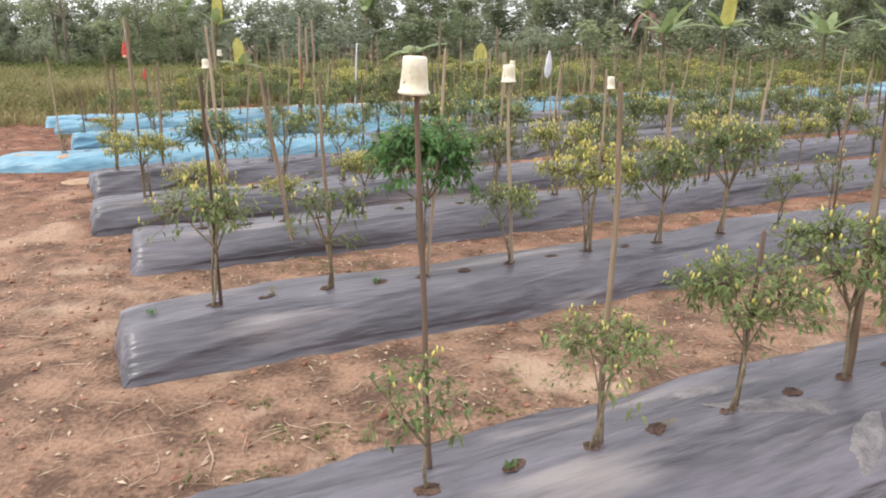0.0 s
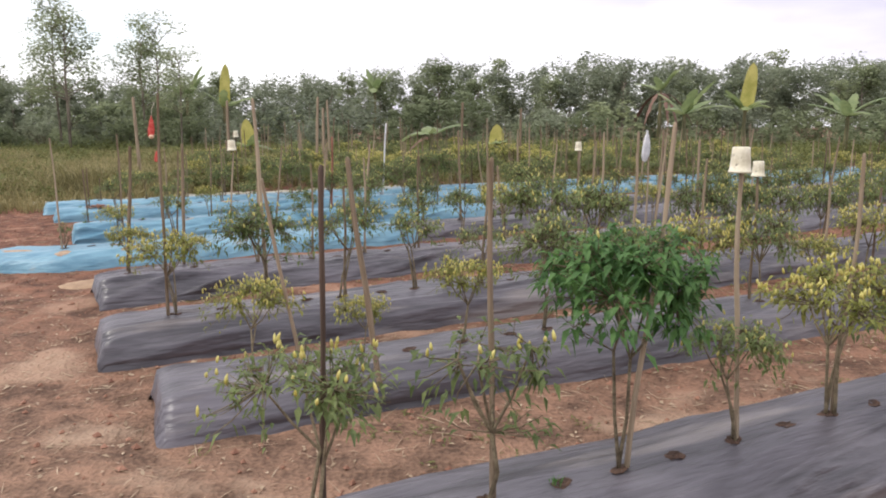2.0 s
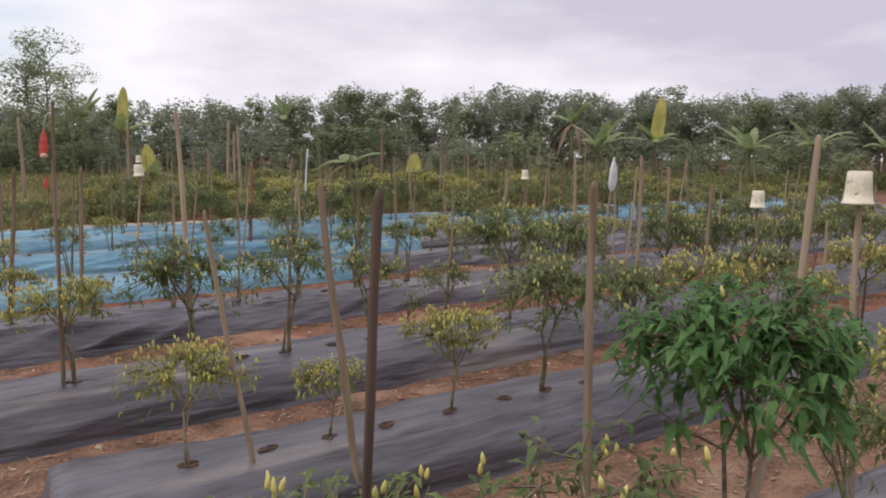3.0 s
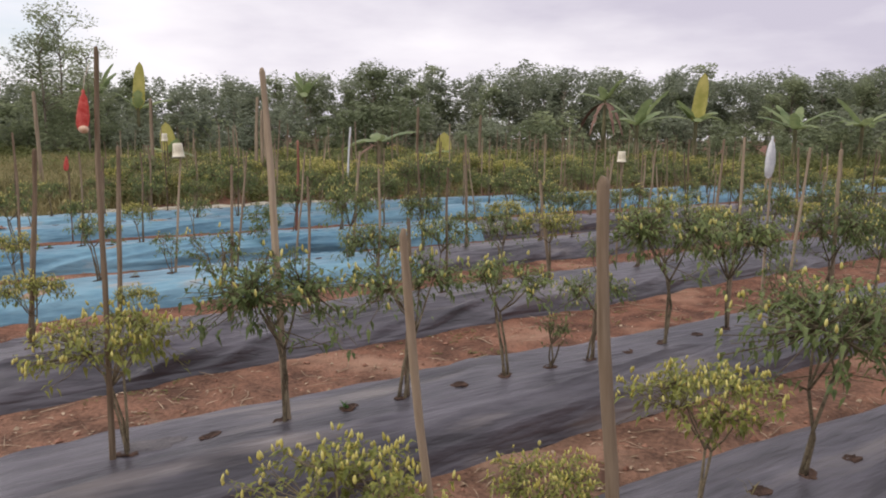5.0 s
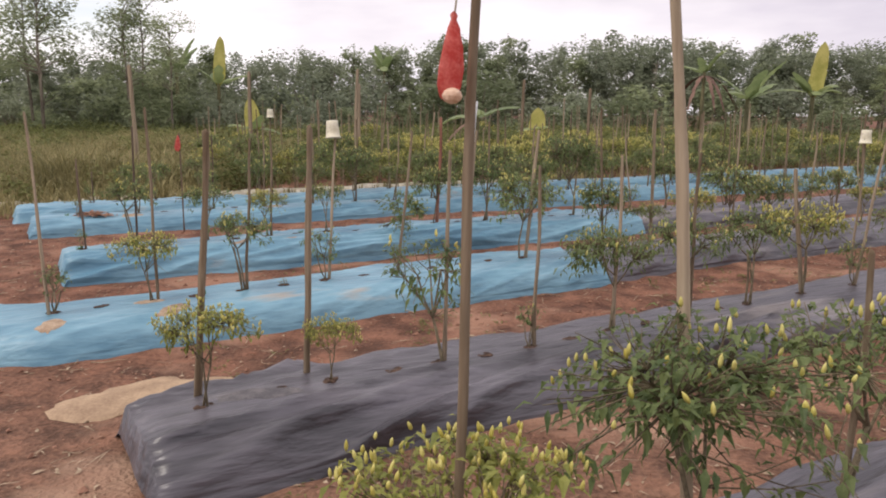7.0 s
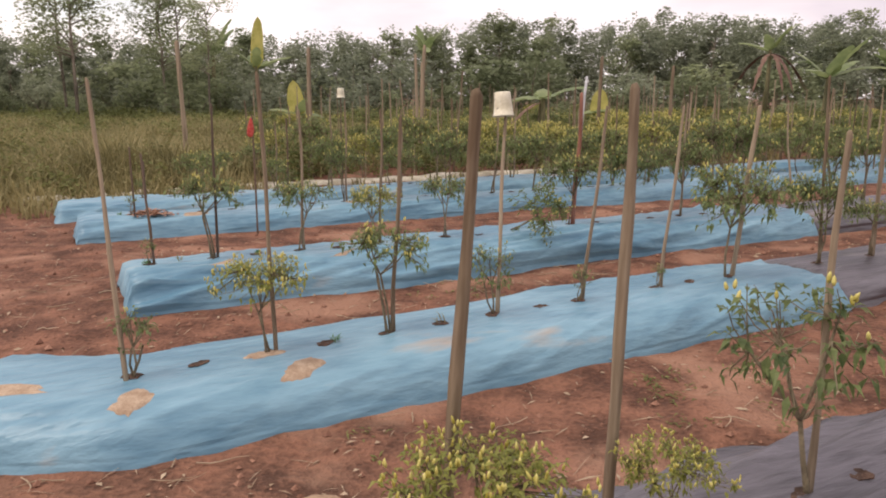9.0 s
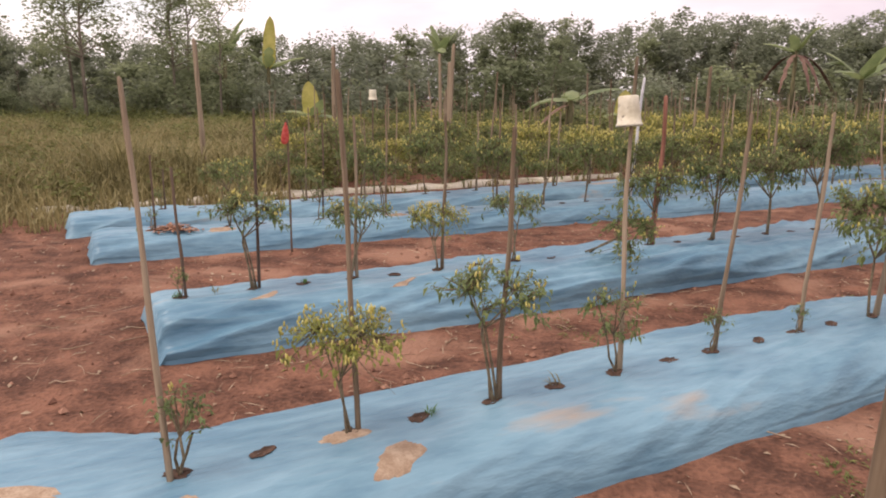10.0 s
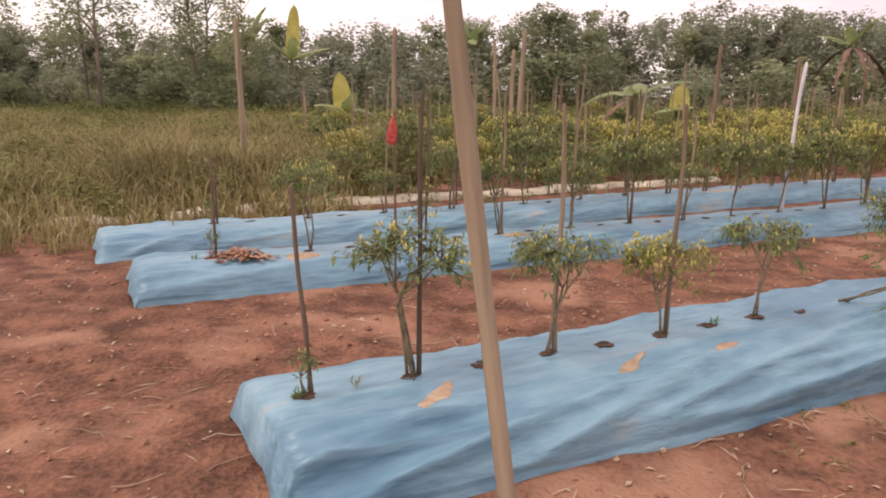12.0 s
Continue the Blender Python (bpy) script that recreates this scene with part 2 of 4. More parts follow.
BEDS = {
    "front": dict(crest=[(-0.42, 3.60), (9.5, 9.75)], front=0.55, rear=0.48, high=0.24, colour="black"),
    "second": dict(crest=[(-1.76, 5.50), (13.0, 14.95)], front=0.42, rear=0.50, high=0.25, colour="black"),
    "third": dict(crest=[(-2.74, 7.37), (14.0, 17.45)], front=0.40, rear=0.50, high=0.25, colour="black"),
    "fourth": dict(crest=[(-3.84, 8.55), (15.0, 21.1)], front=0.42, rear=0.50, high=0.26, colour="black"),
    "fifth": dict(crest=[(-5.02, 10.40), (-3.70, 11.40), (14.0, 23.9)], front=0.50, rear=0.45, high=0.22, colour="black", slack=1.6),
    "sixth": dict(crest=[(-7.42, 12.02), (-6.9, 12.05), (-6.54, 12.13), (-6.0, 12.54), (-2.55, 14.98)], front=0.50, rear=0.58, high=0.22, colour="blue", slack=0.7),
    "sixth far": dict(crest=[(-2.53, 15.0), (14.0, 26.4)], front=0.48, rear=0.52, high=0.22, colour="black"),
    "seventh": dict(crest=[(-7.74, 14.16), (-4.24, 16.55), (-1.65, 18.2)], front=0.57, rear=0.52, high=0.26, colour="blue", slack=1.8),
    "seventh far": dict(crest=[(-1.63, 18.21), (14.0, 28.3)], front=0.5, rear=0.42, high=0.25, colour="black"),
    "eighth": dict(crest=[(-9.66, 16.50), (16.0, 33.2)], front=0.42, rear=0.45, high=0.22, colour="blue"),
    "ninth": dict(crest=[(-10.75, 17.75), (16.0, 36.2)], front=0.42, rear=0.45, high=0.20, colour="blue"),
}


def crest_at(bed, s):
    """Point and direction on the crest, s metres from the open end."""
    pts = [Vector((*p, 0)) for p in BEDS[bed]["crest"]]
    for i, (a, b) in enumerate(zip(pts, pts[1:])):
        d = (b - a).length
        if s <= d or i == len(pts) - 2:
            return a + (b - a) * (s / d), (b - a).normalized()
        s -= d


def crest_length(bed):
    pts = [Vector((*p, 0)) for p in BEDS[bed]["crest"]]
    return sum((b - a).length for a, b in zip(pts, pts[1:]))


def on_crest(bed, x):
    """Distance along the crest at which it reaches x."""
    lo, hi = -1.0, crest_length(bed)
    for _ in range(40):
        m = (lo + hi) / 2
        lo, hi = (m, hi) if crest_at(bed, m)[0].x < x else (lo, m)
    return lo


# ---------------------------------------------------------------- ground
def ground_height(x, y):
    h = 0.025 * fbm(x * 0.5, y * 0.5) + 0.022 * fbm(x * 3.1, y * 3.1, 3.0)
    return h - 0.005


def graded(lo, hi, step, reach):
    inner = list(np.arange(lo, hi, step))
    right, d = [hi], step
    while right[-1] < reach:
        d *= 1.22
        right.append(right[-1] + d)
    left, d = [lo], step
    while left[-1] > -reach:
        d *= 1.22
        left.append(left[-1] - d)
    return list(reversed(left[1:])) + inner + right


def build_ground():
    xs, ys = graded(-13, 4, 0.085, 1800), graded(1.0, 22, 0.085, 1800)
    verts = []
    for y in ys:
        for x in xs:
            near = -20 < x < 12 and -6 < y < 32
            verts.append((x, y, ground_height(x, y) if near else -0.005))
    w = len(xs)
    faces = [(j * w + i, j * w + i + 1, (j + 1) * w + i + 1, (j + 1) * w + i) for j in range(len(ys) - 1) for i in range(w - 1)]
    ob = mesh_object("ground", verts, faces, SOIL)
    tagged(ob, "bare reddish-brown soil with pale dry patches and crumbs", "ground", kind="structure")


build_ground()


# ---------------------------------------------------------------- raised beds under plastic mulch
def wrinkle(s, v, seed, loose=1.0):
    """Slack in the sheet: broad swells, and long sharp folds that climb slantwise along the sides."""
    swell = noise.noise(Vector((s * 0.55, v * 0.8, seed + 3)))
    small = noise.noise(Vector((s * 3.0 - v * 4.0, v * 9.0, seed + 7)))
    slope = 0.16 + 0.10 * math.sin(seed)
    a = noise.noise(Vector((s * 0.35, (v - slope * s) * 6.5, seed)))
    e = noise.noise(Vector((s * 0.45 + 9, (v - 0.45 * slope * s) * 9.0, seed + 11)))
    slack = max(0.0, 0.25 + 0.9 * noise.noise(Vector((s * 0.45, v * 0.7, seed + 21))))
    side = min(1.0, 0.25 + 2.2 * abs(v))
    fold = ((1 - min(1, abs(a) * 2.4)) ** 2.2 + 0.7 * (1 - min(1, abs(e) * 2.8)) ** 2.2) * (0.35 + slack) * side
    return 0.016 * swell + 0.034 * fold * loose + 0.005 * small


def build_bed(key, seed):
    bed = BEDS[key]
    total = crest_length(key)
    ss, s = [], 0.0
    while s < total:
        ss.append(s)
        s += 0.06 if s < 7 else (0.14 if s < 12 else 0.4)
    ss.append(total)
    f, r, h = bed["front"], bed["rear"], bed["high"]
    profile = [(-f - 0.015, -0.02), (-f, 0.02), (-f * 0.97, h * 0.2), (-f * 0.92, h * 0.40), (-f * 0.85, h * 0.6), (-f * 0.76, h * 0.75), (-f * 0.62, h * 0.87),
               (-f * 0.45, h * 0.945), (-f * 0.22, h * 0.985), (0, h), (r * 0.25, h * 0.985), (r * 0.5, h * 0.94), (r * 0.7, h * 0.84),
               (r * 0.85, h * 0.66), (r * 0.94, h * 0.36), (r, 0.02), (r + 0.01, -0.03)]
    fine = []
    for (u0, z0), (u1, z1) in zip(profile, profile[1:]):
        fine += [(u0 + (u1 - u0) * q / 4, z0 + (z1 - z0) * q / 4) for q in range(4)]
    profile = fine + [profile[-1]]
    verts, faces, n = [], [], len(profile)
    for i, s in enumerate(ss):
        p, d = crest_at(key, s)
        # soft bends where the crest turns
        q, e = crest_at(key, min(total, s + 0.25))
        p0, e0 = crest_at(key, max(0.0, s - 0.25))
        d = (e + e0 + d).normalized()
        side = Vector((-d.y, d.x, 0))
        edge = 0.05 * noise.noise(Vector((s * 0.9, seed, 1.5))) + 0.025 * noise.noise(Vector((s * 3.3, seed, 4.5)))
        lift = 1 + 0.10 * noise.noise(Vector((s * 0.7, seed, 9)))
        close = min(1.0, 0.90 + s * 1.2) if s < 0.2 else 1.0
        for k, (u, z) in enumerate(profile):
            wide = 1 + (edge if u < 0 else -0.6 * edge) * (abs(u) / max(f, r)) ** 2 * 1.5
            w = wrinkle(s, u, seed, bed.get("slack", 1.0)) * (1.0 if 6 < k < n - 7 else 0.2)
            pos = p + side * (u * wide) + Vector((0, 0, z * lift * (close if z > 0.03 else 1) + w * min(1, z / 0.08 if z > 0 else 0)))
            pos += side * (w * 0.7 * (-1 if u < 0 else 1) * (1 - abs(z / h - 0.5)))
            verts.append(pos)
    for i in range(len(ss) - 1):
        for k in range(n - 1):
            a = i * n + k
            faces.append((a, a + n, a + n + 1, a + 1))
    # the open end, tucked down into the soil
    p, d = crest_at(key, 0)
    base = len(verts)
    for k, (u, z) in enumerate(profile):
        v = verts[k]
        verts.append(Vector((v.x, v.y, 0)) - d * (0.05 + 0.03 * noise.noise(Vector((u * 4, seed, 0)))) + Vector((0, 0, max(-0.02, 0.35 * v.z - 0.03))))
    for k in range(n - 1):
        faces.append((base + k, k, k + 1, base + k + 1))
    ob = mesh_object("mulched_bed", verts, faces, BLACK if bed["colour"] == "black" else BLUE)
    words = "dusty black plastic mulch sheet over a raised planting bed" if bed["colour"] == "black" else "faded blue plastic mulch sheet with soil stains over a raised bed"
    tagged(ob, words, "planting bed", "mulched beds")
    return ob


BED_OBJECTS = {key: build_bed(key, i * 13.7 + 2.0) for i, key in enumerate(BEDS)}


def hole_mesh(seed):
    rng = random.Random(seed)
    verts, faces = [Vector((0, 0, 0.004))], []
    n = 14
    for ring, (rad, z) in enumerate(((0.018, -0.003), (0.028, 0.000), (0.037, 0.001), (0.045, -0.008))):
        for k in range(n):
            a = 2 * math.pi * k / n
            r = rad * (1 + 0.8 * (rng.random() - 0.5))
            verts.append(Vector((1.25 * r * math.cos(a), 0.8 * r * math.sin(a), z + 0.003 * rng.random())))
    for k in range(n):
        faces.append((0, 1 + k, 1 + (k + 1) % n))
        for ring in range(3):
            a, b = 1 + ring * n + k, 1 + ring * n + (k + 1) % n
            faces.append((a, a + n, b + n, b))
    me = bpy.data.meshes.new("planting_hole")
    me.from_pydata([tuple(v) for v in verts], [], faces)
    me.materials.append(HOLE_SOIL)
    return me


HOLES = [hole_mesh(i) for i in range(4)]


def crest_height(key, s):
    seed = list(BEDS).index(key) * 13.7 + 2.0
    return BEDS[key]["high"] * (1 + 0.10 * noise.noise(Vector((s * 0.7, seed, 9)))) + wrinkle(s, 0, seed, BEDS[key].get("slack", 1.0))


def add_hole(key, s, seed):
    p, d = crest_at(key, s)
    ob = new("planting_hole", HOLES[seed % 4])
    ob.parent = BED_OBJECTS[key]
    ob.matrix_basis = pose(p.x, p.y, crest_height(key, s) + 0.002, 0, 0, math.degrees(math.atan2(d.y, d.x)) + seed * 40 % 50)


def mud_patch(key, x, y, long, wide, turn, mat, words, seed):
    """A thin uneven film of soil dried on the sheet, following its folds."""
    bed = BED_OBJECTS[key]
    tree_of_faces = BVHTree.FromPolygons([v.co for v in bed.data.vertices], [tuple(p.vertices) for p in bed.data.polygons])
    rings, n = 7, 30
    verts, faces = [], []
    for j in range(rings + 1):
        for k in range(n):
            a = 2 * math.pi * k / n
            ragged = 1 + 0.55 * noise.noise(Vector((1.4 * math.cos(a), 1.4 * math.sin(a), seed))) + 0.25 * noise.noise(Vector((5 * math.cos(a), 5 * math.sin(a), seed)))
            r = j / rings * ragged
            p = Vector((x, y, 0)) + Matrix.Rotation(radians(turn), 3, "Z") @ Vector((long * r * math.cos(a), wide * r * math.sin(a), 0))
            hit, normal, _, _ = tree_of_faces.ray_cast(Vector((p.x, p.y, 2)), Vector((0, 0, -1)))
            if hit is None:
                hit, normal = Vector((p.x, p.y, -0.05)), Vector((0, 0, 1))
            if normal.z < 0:
                normal = -normal
            verts.append(hit + normal * (0.005 if j < rings else 0.0))
    for j in range(rings):
        for k in range(n):
            a, b = j * n + k, j * n + (k + 1) % n
            faces.append((a, a + n, b + n, b))
    mesh_object("dried_mud", verts, faces, mat, bed, words)


MUD = material("dried_mud", (0.33, 0.23, 0.155), (0.50, 0.385, 0.28), 14, 0.95, 0.4, 90)
DUST = material("pale_dust", (0.14, 0.132, 0.138), (0.25, 0.232, 0.23), 14, 0.9, 0.3, 90)
for number, (key, x, y, long, wide, turn) in enumerate((
        ("sixth", -5.76, 12.40, 0.15, 0.06, 70), ("sixth", -6.42, 11.90, 0.12, 0.07, 80), ("sixth", -7.05, 11.92, 0.22, 0.06, 5), ("sixth", -6.02, 12.50, 0.10, 0.05, 40),
        ("seventh", -7.05, 14.36, 0.14, 0.05, 75), ("seventh", -6.22, 14.87, 0.13, 0.03, 60), ("seventh", -5.73, 15.16, 0.10, 0.03, 50),
        ("eighth", -8.55, 17.05, 0.16, 0.06, 40), ("eighth", -6.9, 18.2, 0.14, 0.05, 30))):
    mud_patch(key, x, y, long, wide, turn, MUD, "dried pale orange mud", number * 3.1)
for number, (key, x, y, long, wide, turn) in enumerate((("front", 1.75, 4.85, 0.30, 0.06, 5), ("front", 2.05, 4.70, 0.22, 0.05, 60), ("front", 1.40, 4.95, 0.14, 0.05, 20), ("fifth", -4.55, 10.75, 0.20, 0.07, 25), ("fourth", -3.3, 8.95, 0.16, 0.05, 35))):
    mud_patch(key, x, y, long, wide, turn, DUST, "pale dry dust", number * 5.3)


# ---------------------------------------------------------------- chili plants
def chili_plant(seed, tall, crown, depth, leaves, fruits, leaf_mat, leaf_len=0.047, trailing=0.2):
    """A staked chili bush: bare stems that fork into an uneven, see-through umbrella of leafy twigs,
    with pale upright fruits on top. tall: height; crown: width of the crown; depth: its height; all in metres.
    trailing: share of the twigs that hang low on the stems."""
    rng = random.Random(seed)
    sv, sf, lv, lf, fv, ff = [], [], [], [], [], []
    base_z = tall - depth
    forks = []
    lean = Vector((rng.gauss(0, 0.03), rng.gauss(0, 0.03), 0))
    for stem in range(rng.choice((1, 2, 2, 3))):
        b = Vector((rng.uniform(-0.025, 0.025), rng.uniform(-0.025, 0.025), -0.03))
        a = rng.uniform(0, 6.28)
        f = Vector((0.05 * math.cos(a), 0.05 * math.sin(a), base_z * rng.uniform(0.72, 1.0))) + lean
        mid = b.lerp(f, 0.5) + Vector((rng.gauss(0, 0.016), rng.gauss(0, 0.016), 0))
        tube(sv, sf, [b, b.lerp(mid, 0.5), mid, f], [0.0105, 0.009, 0.0078, 0.007], 6)
        forks.append(f)
    limbs = []
    for k in range(rng.choice((5, 6, 7))):
        a = 6.28 * (k + rng.uniform(-0.35, 0.35)) / 6
        reach = crown * 0.5 * rng.uniform(0.30, 0.55)
        f = rng.choice(forks)
        e = lean + Vector((reach * math.cos(a), reach * math.sin(a), base_z + depth * rng.uniform(0.30, 0.62)))
        tube(sv, sf, [f, f.lerp(e, 0.5) + Vector((0, 0, rng.uniform(-0.03, 0.0))), e], [0.0062, 0.0052, 0.004], 5, False)
        limbs.append(e)
    twigs = []
    for _ in range(max(10, leaves // 7)):
        a = rng.uniform(0, 6.28)
        lobe = 0.98 + 0.50 * noise.noise(Vector((1.3 * math.cos(a), 1.3 * math.sin(a), seed * 3.7)))
        q = math.sqrt(rng.random()) * min(1.25, lobe)
        low = rng.random() < trailing
        z = tall - depth * (0.34 * q * q + (rng.uniform(0.35, 0.85) if low else rng.uniform(0.0, 0.36)))
        t = lean + Vector((q * crown * 0.5 * math.cos(a), q * crown * 0.5 * math.sin(a), z))
        o = min(limbs + ([rng.choice(forks)] if low else []), key=lambda e: (e - t).length)
        m = o.lerp(t, 0.55) + Vector((rng.gauss(0, 0.012), rng.gauss(0, 0.012), -0.012))
        tube(sv, sf, [o, m, t], [0.0032, 0.0024, 0.0013], 3, False)
        twigs.append((o, m, t, low))
    per = leaves / len(twigs)
    for o, m, t, low in twigs:
        for _ in range(int(per * rng.uniform(0.55, 1.5))):
            u = rng.random() ** 0.75
            p = (m.lerp(t, u) if rng.random() < 0.8 else o.lerp(m, u)) + Vector((rng.gauss(0, 0.018), rng.gauss(0, 0.018), rng.gauss(0, 0.014)))
            a = rng.uniform(0, 6.28)
            out = t - o
            out = out.normalized() if out.length > 0.02 else Vector((0, 0, 0))
            way = Vector((math.cos(a), math.sin(a), rng.uniform(-0.95, 0.35))) + out * 0.7
            size = leaf_len * rng.uniform(0.5, 1.3)
            leaf(lv, lf, p, way, size, size * rng.uniform(0.34, 0.48), rng.uniform(0.15, 0.6))
    upper = [t for o, m, t, low in twigs if not low]
    for _ in range(fruits):
        t = rng.choice(upper)
        p = t + Vector((rng.gauss(0, 0.014), rng.gauss(0, 0.014), rng.uniform(-0.008, 0.022)))
        q = p + Vector((rng.gauss(0, 0.006), rng.gauss(0, 0.006), rng.uniform(0.022, 0.038)))
        tube(fv, ff, [p, p.lerp(q, 0.3), p.lerp(q, 0.7), q], [0.003, 0.0068, 0.0055, 0.001], 5)
    root = new("chili_plant")
    mesh_object("stem", sv, sf, STEM, root, "bare grey-brown woody stems")
    tagged(mesh_object("foliage", lv, lf, leaf_mat, root, smooth=False), kind="stuff")
    if fv:
        tagged(mesh_object("chili_fruit", fv, ff, FRUIT, root, "pale yellow upright chilies"), kind="stuff")
    return root


KINDS = {
    "small": [chili_plant(11 + i, 0.50, 0.32, 0.26, 150, 3, LEAF, trailing=0.4) for i in range(2)],
    "thin": [chili_plant(21 + i, 0.68, 0.50, 0.40, 300, 10, LEAF, trailing=0.45) for i in range(3)],
    "mid": [chili_plant(31 + i, 0.78, 0.68, 0.32, 800, 34, LEAF) for i in range(5)],
    "full": [chili_plant(41 + i, 0.85, 0.76, 0.40, 1400, 42, LEAF, trailing=0.28) for i in range(5)],
    "lush": [chili_plant(51 + i, 1.12, 0.76, 0.46, 2000, 6, LUSH, leaf_len=0.066, trailing=0.28) for i in range(2)],
    "ripe": [chili_plant(61 + i, 0.80, 0.80, 0.34, 1050, 150, RIPE_LEAF) for i in range(4)],
}
WORDS = {
    "small": "small sparse chili seedling beside a stake on mulch",
    "thin": "thin young chili plant with few leaves on mulch",
    "mid": "staked chili plant with bare stem and rounded green crown",
    "full": "bushy chili plant with dense green crown and pale fruits",
    "lush": "tall lush chili bush with large deep-green leaves",
    "ripe": "spreading chili plant covered in pale yellow upright chilies",
}
USED = set()


def plant(kind, x, y, z, size=1.0, turn=0.0, pick=0, tall=1.0):
    proto = KINDS[kind][pick % len(KINDS[kind])]
    m = pose(x, y, z, 0, 0, turn) @ Matrix.Diagonal((size, size, size * tall, 1))
    if proto in USED:
        ob = copy_thing(proto, m)
    else:
        proto.matrix_basis = m
        USED.add(proto)
        ob = proto
        tagged(ob, WORDS[kind], "chili plant", "chili plants in rows")
    return ob


# ---------------------------------------------------------------- stakes
def stake_mesh(seed, mat, thick):
    rng = random.Random(seed)
    verts, faces, path, radii = [], [], [], []
    for i in range(9):
        u = i / 8
        path.append(Vector((0.018 * noise.noise(Vector((u * 2.2, seed, 0))), 0.018 * noise.noise(Vector((u * 2.2, seed, 5))), u)))
        radii.append(thick * (1.1 - 0.3 * u) * (1 + 0.12 * rng.uniform(-1, 1)))
    path.append(path[-1] + Vector((0.003, 0.002, 0.012)))
    radii.append(radii[-1] * 0.55)
    tube(verts, faces, path, radii, 7)
    me = bpy.data.meshes.new("garden_stake")
    me.from_pydata([tuple(v) for v in verts], [], faces)
    me.materials.append(mat)
    me.polygons.foreach_set("use_smooth", [True] * len(me.polygons))
    return me


# straight weathered sticks of several thicknesses
STAKES = {
    "wood": [stake_mesh(i, WOOD, 0.0125) for i in range(5)],
    "dark": [stake_mesh(i + 20, DARK_WOOD, 0.011) for i in range(3)],
    "thick": [stake_mesh(i + 40, WOOD, 0.019) for i in range(3)],
    "pole": [stake_mesh(i + 60, WOOD, 0.050) for i in range(2)],
    "red": [stake_mesh(80, RED_STICK, 0.022)],
    "white": [stake_mesh(90, WHITE_BAG, 0.022)],
}
STAKE_WORDS = {
    "wood": "weathered tan wooden stake driven into the bed",
    "dark": "thin dark brown stick driven into the bed",
    "thick": "thick pale bamboo stake driven into the bed",
    "pole": "tall weathered grey wooden pole standing in the field",
    "red": "reddish painted wooden stake in the bed",
    "white": "stake wrapped in white plastic",
}


def stake(kind, x, y, z, top, lean=(0, 0), pick=0):
    """A stake from the soil at x, y up to the height top, whose head is off its foot by lean."""
    foot, head = Vector((x, y, z - 0.06)), Vector((x + lean[0], y + lean[1], top))
    way = head - foot
    ob = new("garden_stake", STAKES[kind][pick % len(STAKES[kind])])
    ob.matrix_basis = Matrix.Translation(foot) @ way.to_track_quat("Z", "Y").to_matrix().to_4x4() @ Matrix.Diagonal((1, 1, way.length / 1.012, 1))
    tagged(ob, STAKE_WORDS[kind], "stake", "garden stakes")
    return head


# ---------------------------------------------------------------- cups, bags
def cup(x, y, top, size=1.0, tilt=0.0):
    """An upturned plastic cup with a rolled rim, on the head of a stake."""
    verts, faces, n = [], [], 20
    rings = [(0.000, 0.0), (0.036, 0.0), (0.040, -0.004), (0.0415, -0.03), (0.045, -0.07), (0.0485, -0.108), (0.053, -0.110), (0.054, -0.116), (0.050, -0.120), (0.046, -0.112), (0.043, -0.07), (0.038, -0.008), (0.0, -0.006)]
    for rad, z in rings:
        for k in range(n):
            a = 2 * math.pi * k / n
            verts.append(Vector((rad * math.cos(a), rad * math.sin(a), z)))
    for i in range(len(rings) - 1):
        for k in range(n):
            a, b = i * n + k, i * n + (k + 1) % n
            faces.append((a, a + n, b + n, b))
    ob = mesh_object("plastic_cup", verts, faces, CUP)
    ob.matrix_basis = pose(x, y, top, tilt, tilt * 0.5, 20) @ Matrix.Diagonal((size, size, size, 1))
    tagged(ob, "upturned cream plastic cup stained brown, on a stake", "cup", "cups on stakes")


def hanging_bag(x, y, top, length, wide, mat, name, words, twine=0.0, flat=0.4, bulb=False):
    verts, faces, n = [], [], 14
    rings = [(0.10, 0.0), (0.30, -0.04), (0.22, -0.09), (0.55, -0.18), (0.85, -0.38), (1.0, -0.62), (0.98, -0.82), (0.7, -0.95), (0.2, -1.0)]
    for i, (rad, z) in enumerate(rings):
        for k in range(n):
            a = 2 * math.pi * k / n
            fold = 1 + 0.22 * math.sin(3 * a + i * 0.6) + 0.1 * math.sin(7 * a + i)
            verts.append(Vector((rad * wide * fold * math.cos(a), rad * wide * flat * fold * math.sin(a), z * length)))
    for i in range(len(rings) - 1):
        for k in range(n):
            a, b = i * n + k, i * n + (k + 1) % n
            faces.append((a, a + n, b + n, b))
    faces.append(tuple((len(rings) - 1) * n + k for k in range(n)))
    faces.append(tuple(reversed(range(n))))
    root = new(name)
    root.matrix_basis = pose(x, y, top, 0, 4, 25)
    mesh_object("bag", verts, faces, mat, root)
    if twine:
        tv, tf = [], []
        tube(tv, tf, [(0, 0, -0.03), (0.004, 0, twine * 0.5), (0.02, 0.0, twine)], [0.002] * 3, 4)
        mesh_object("twine", tv, tf, TWINE, root, "thin pale twine")
    if bulb:
        bm = bmesh.new()
        bmesh.ops.create_icosphere(bm, subdivisions=2, radius=0.020)
        for v in bm.verts:
            v.co.z *= 0.8
            v.co += Vector((0.004, -wide * flat * 0.9, -length * 0.93))
        me = bpy.data.meshes.new("bait")
        bm.to_mesh(me)
        bm.free()
        me.materials.append(BULB)
        new("bait", me).parent = root
    tagged(root, words, "bag")


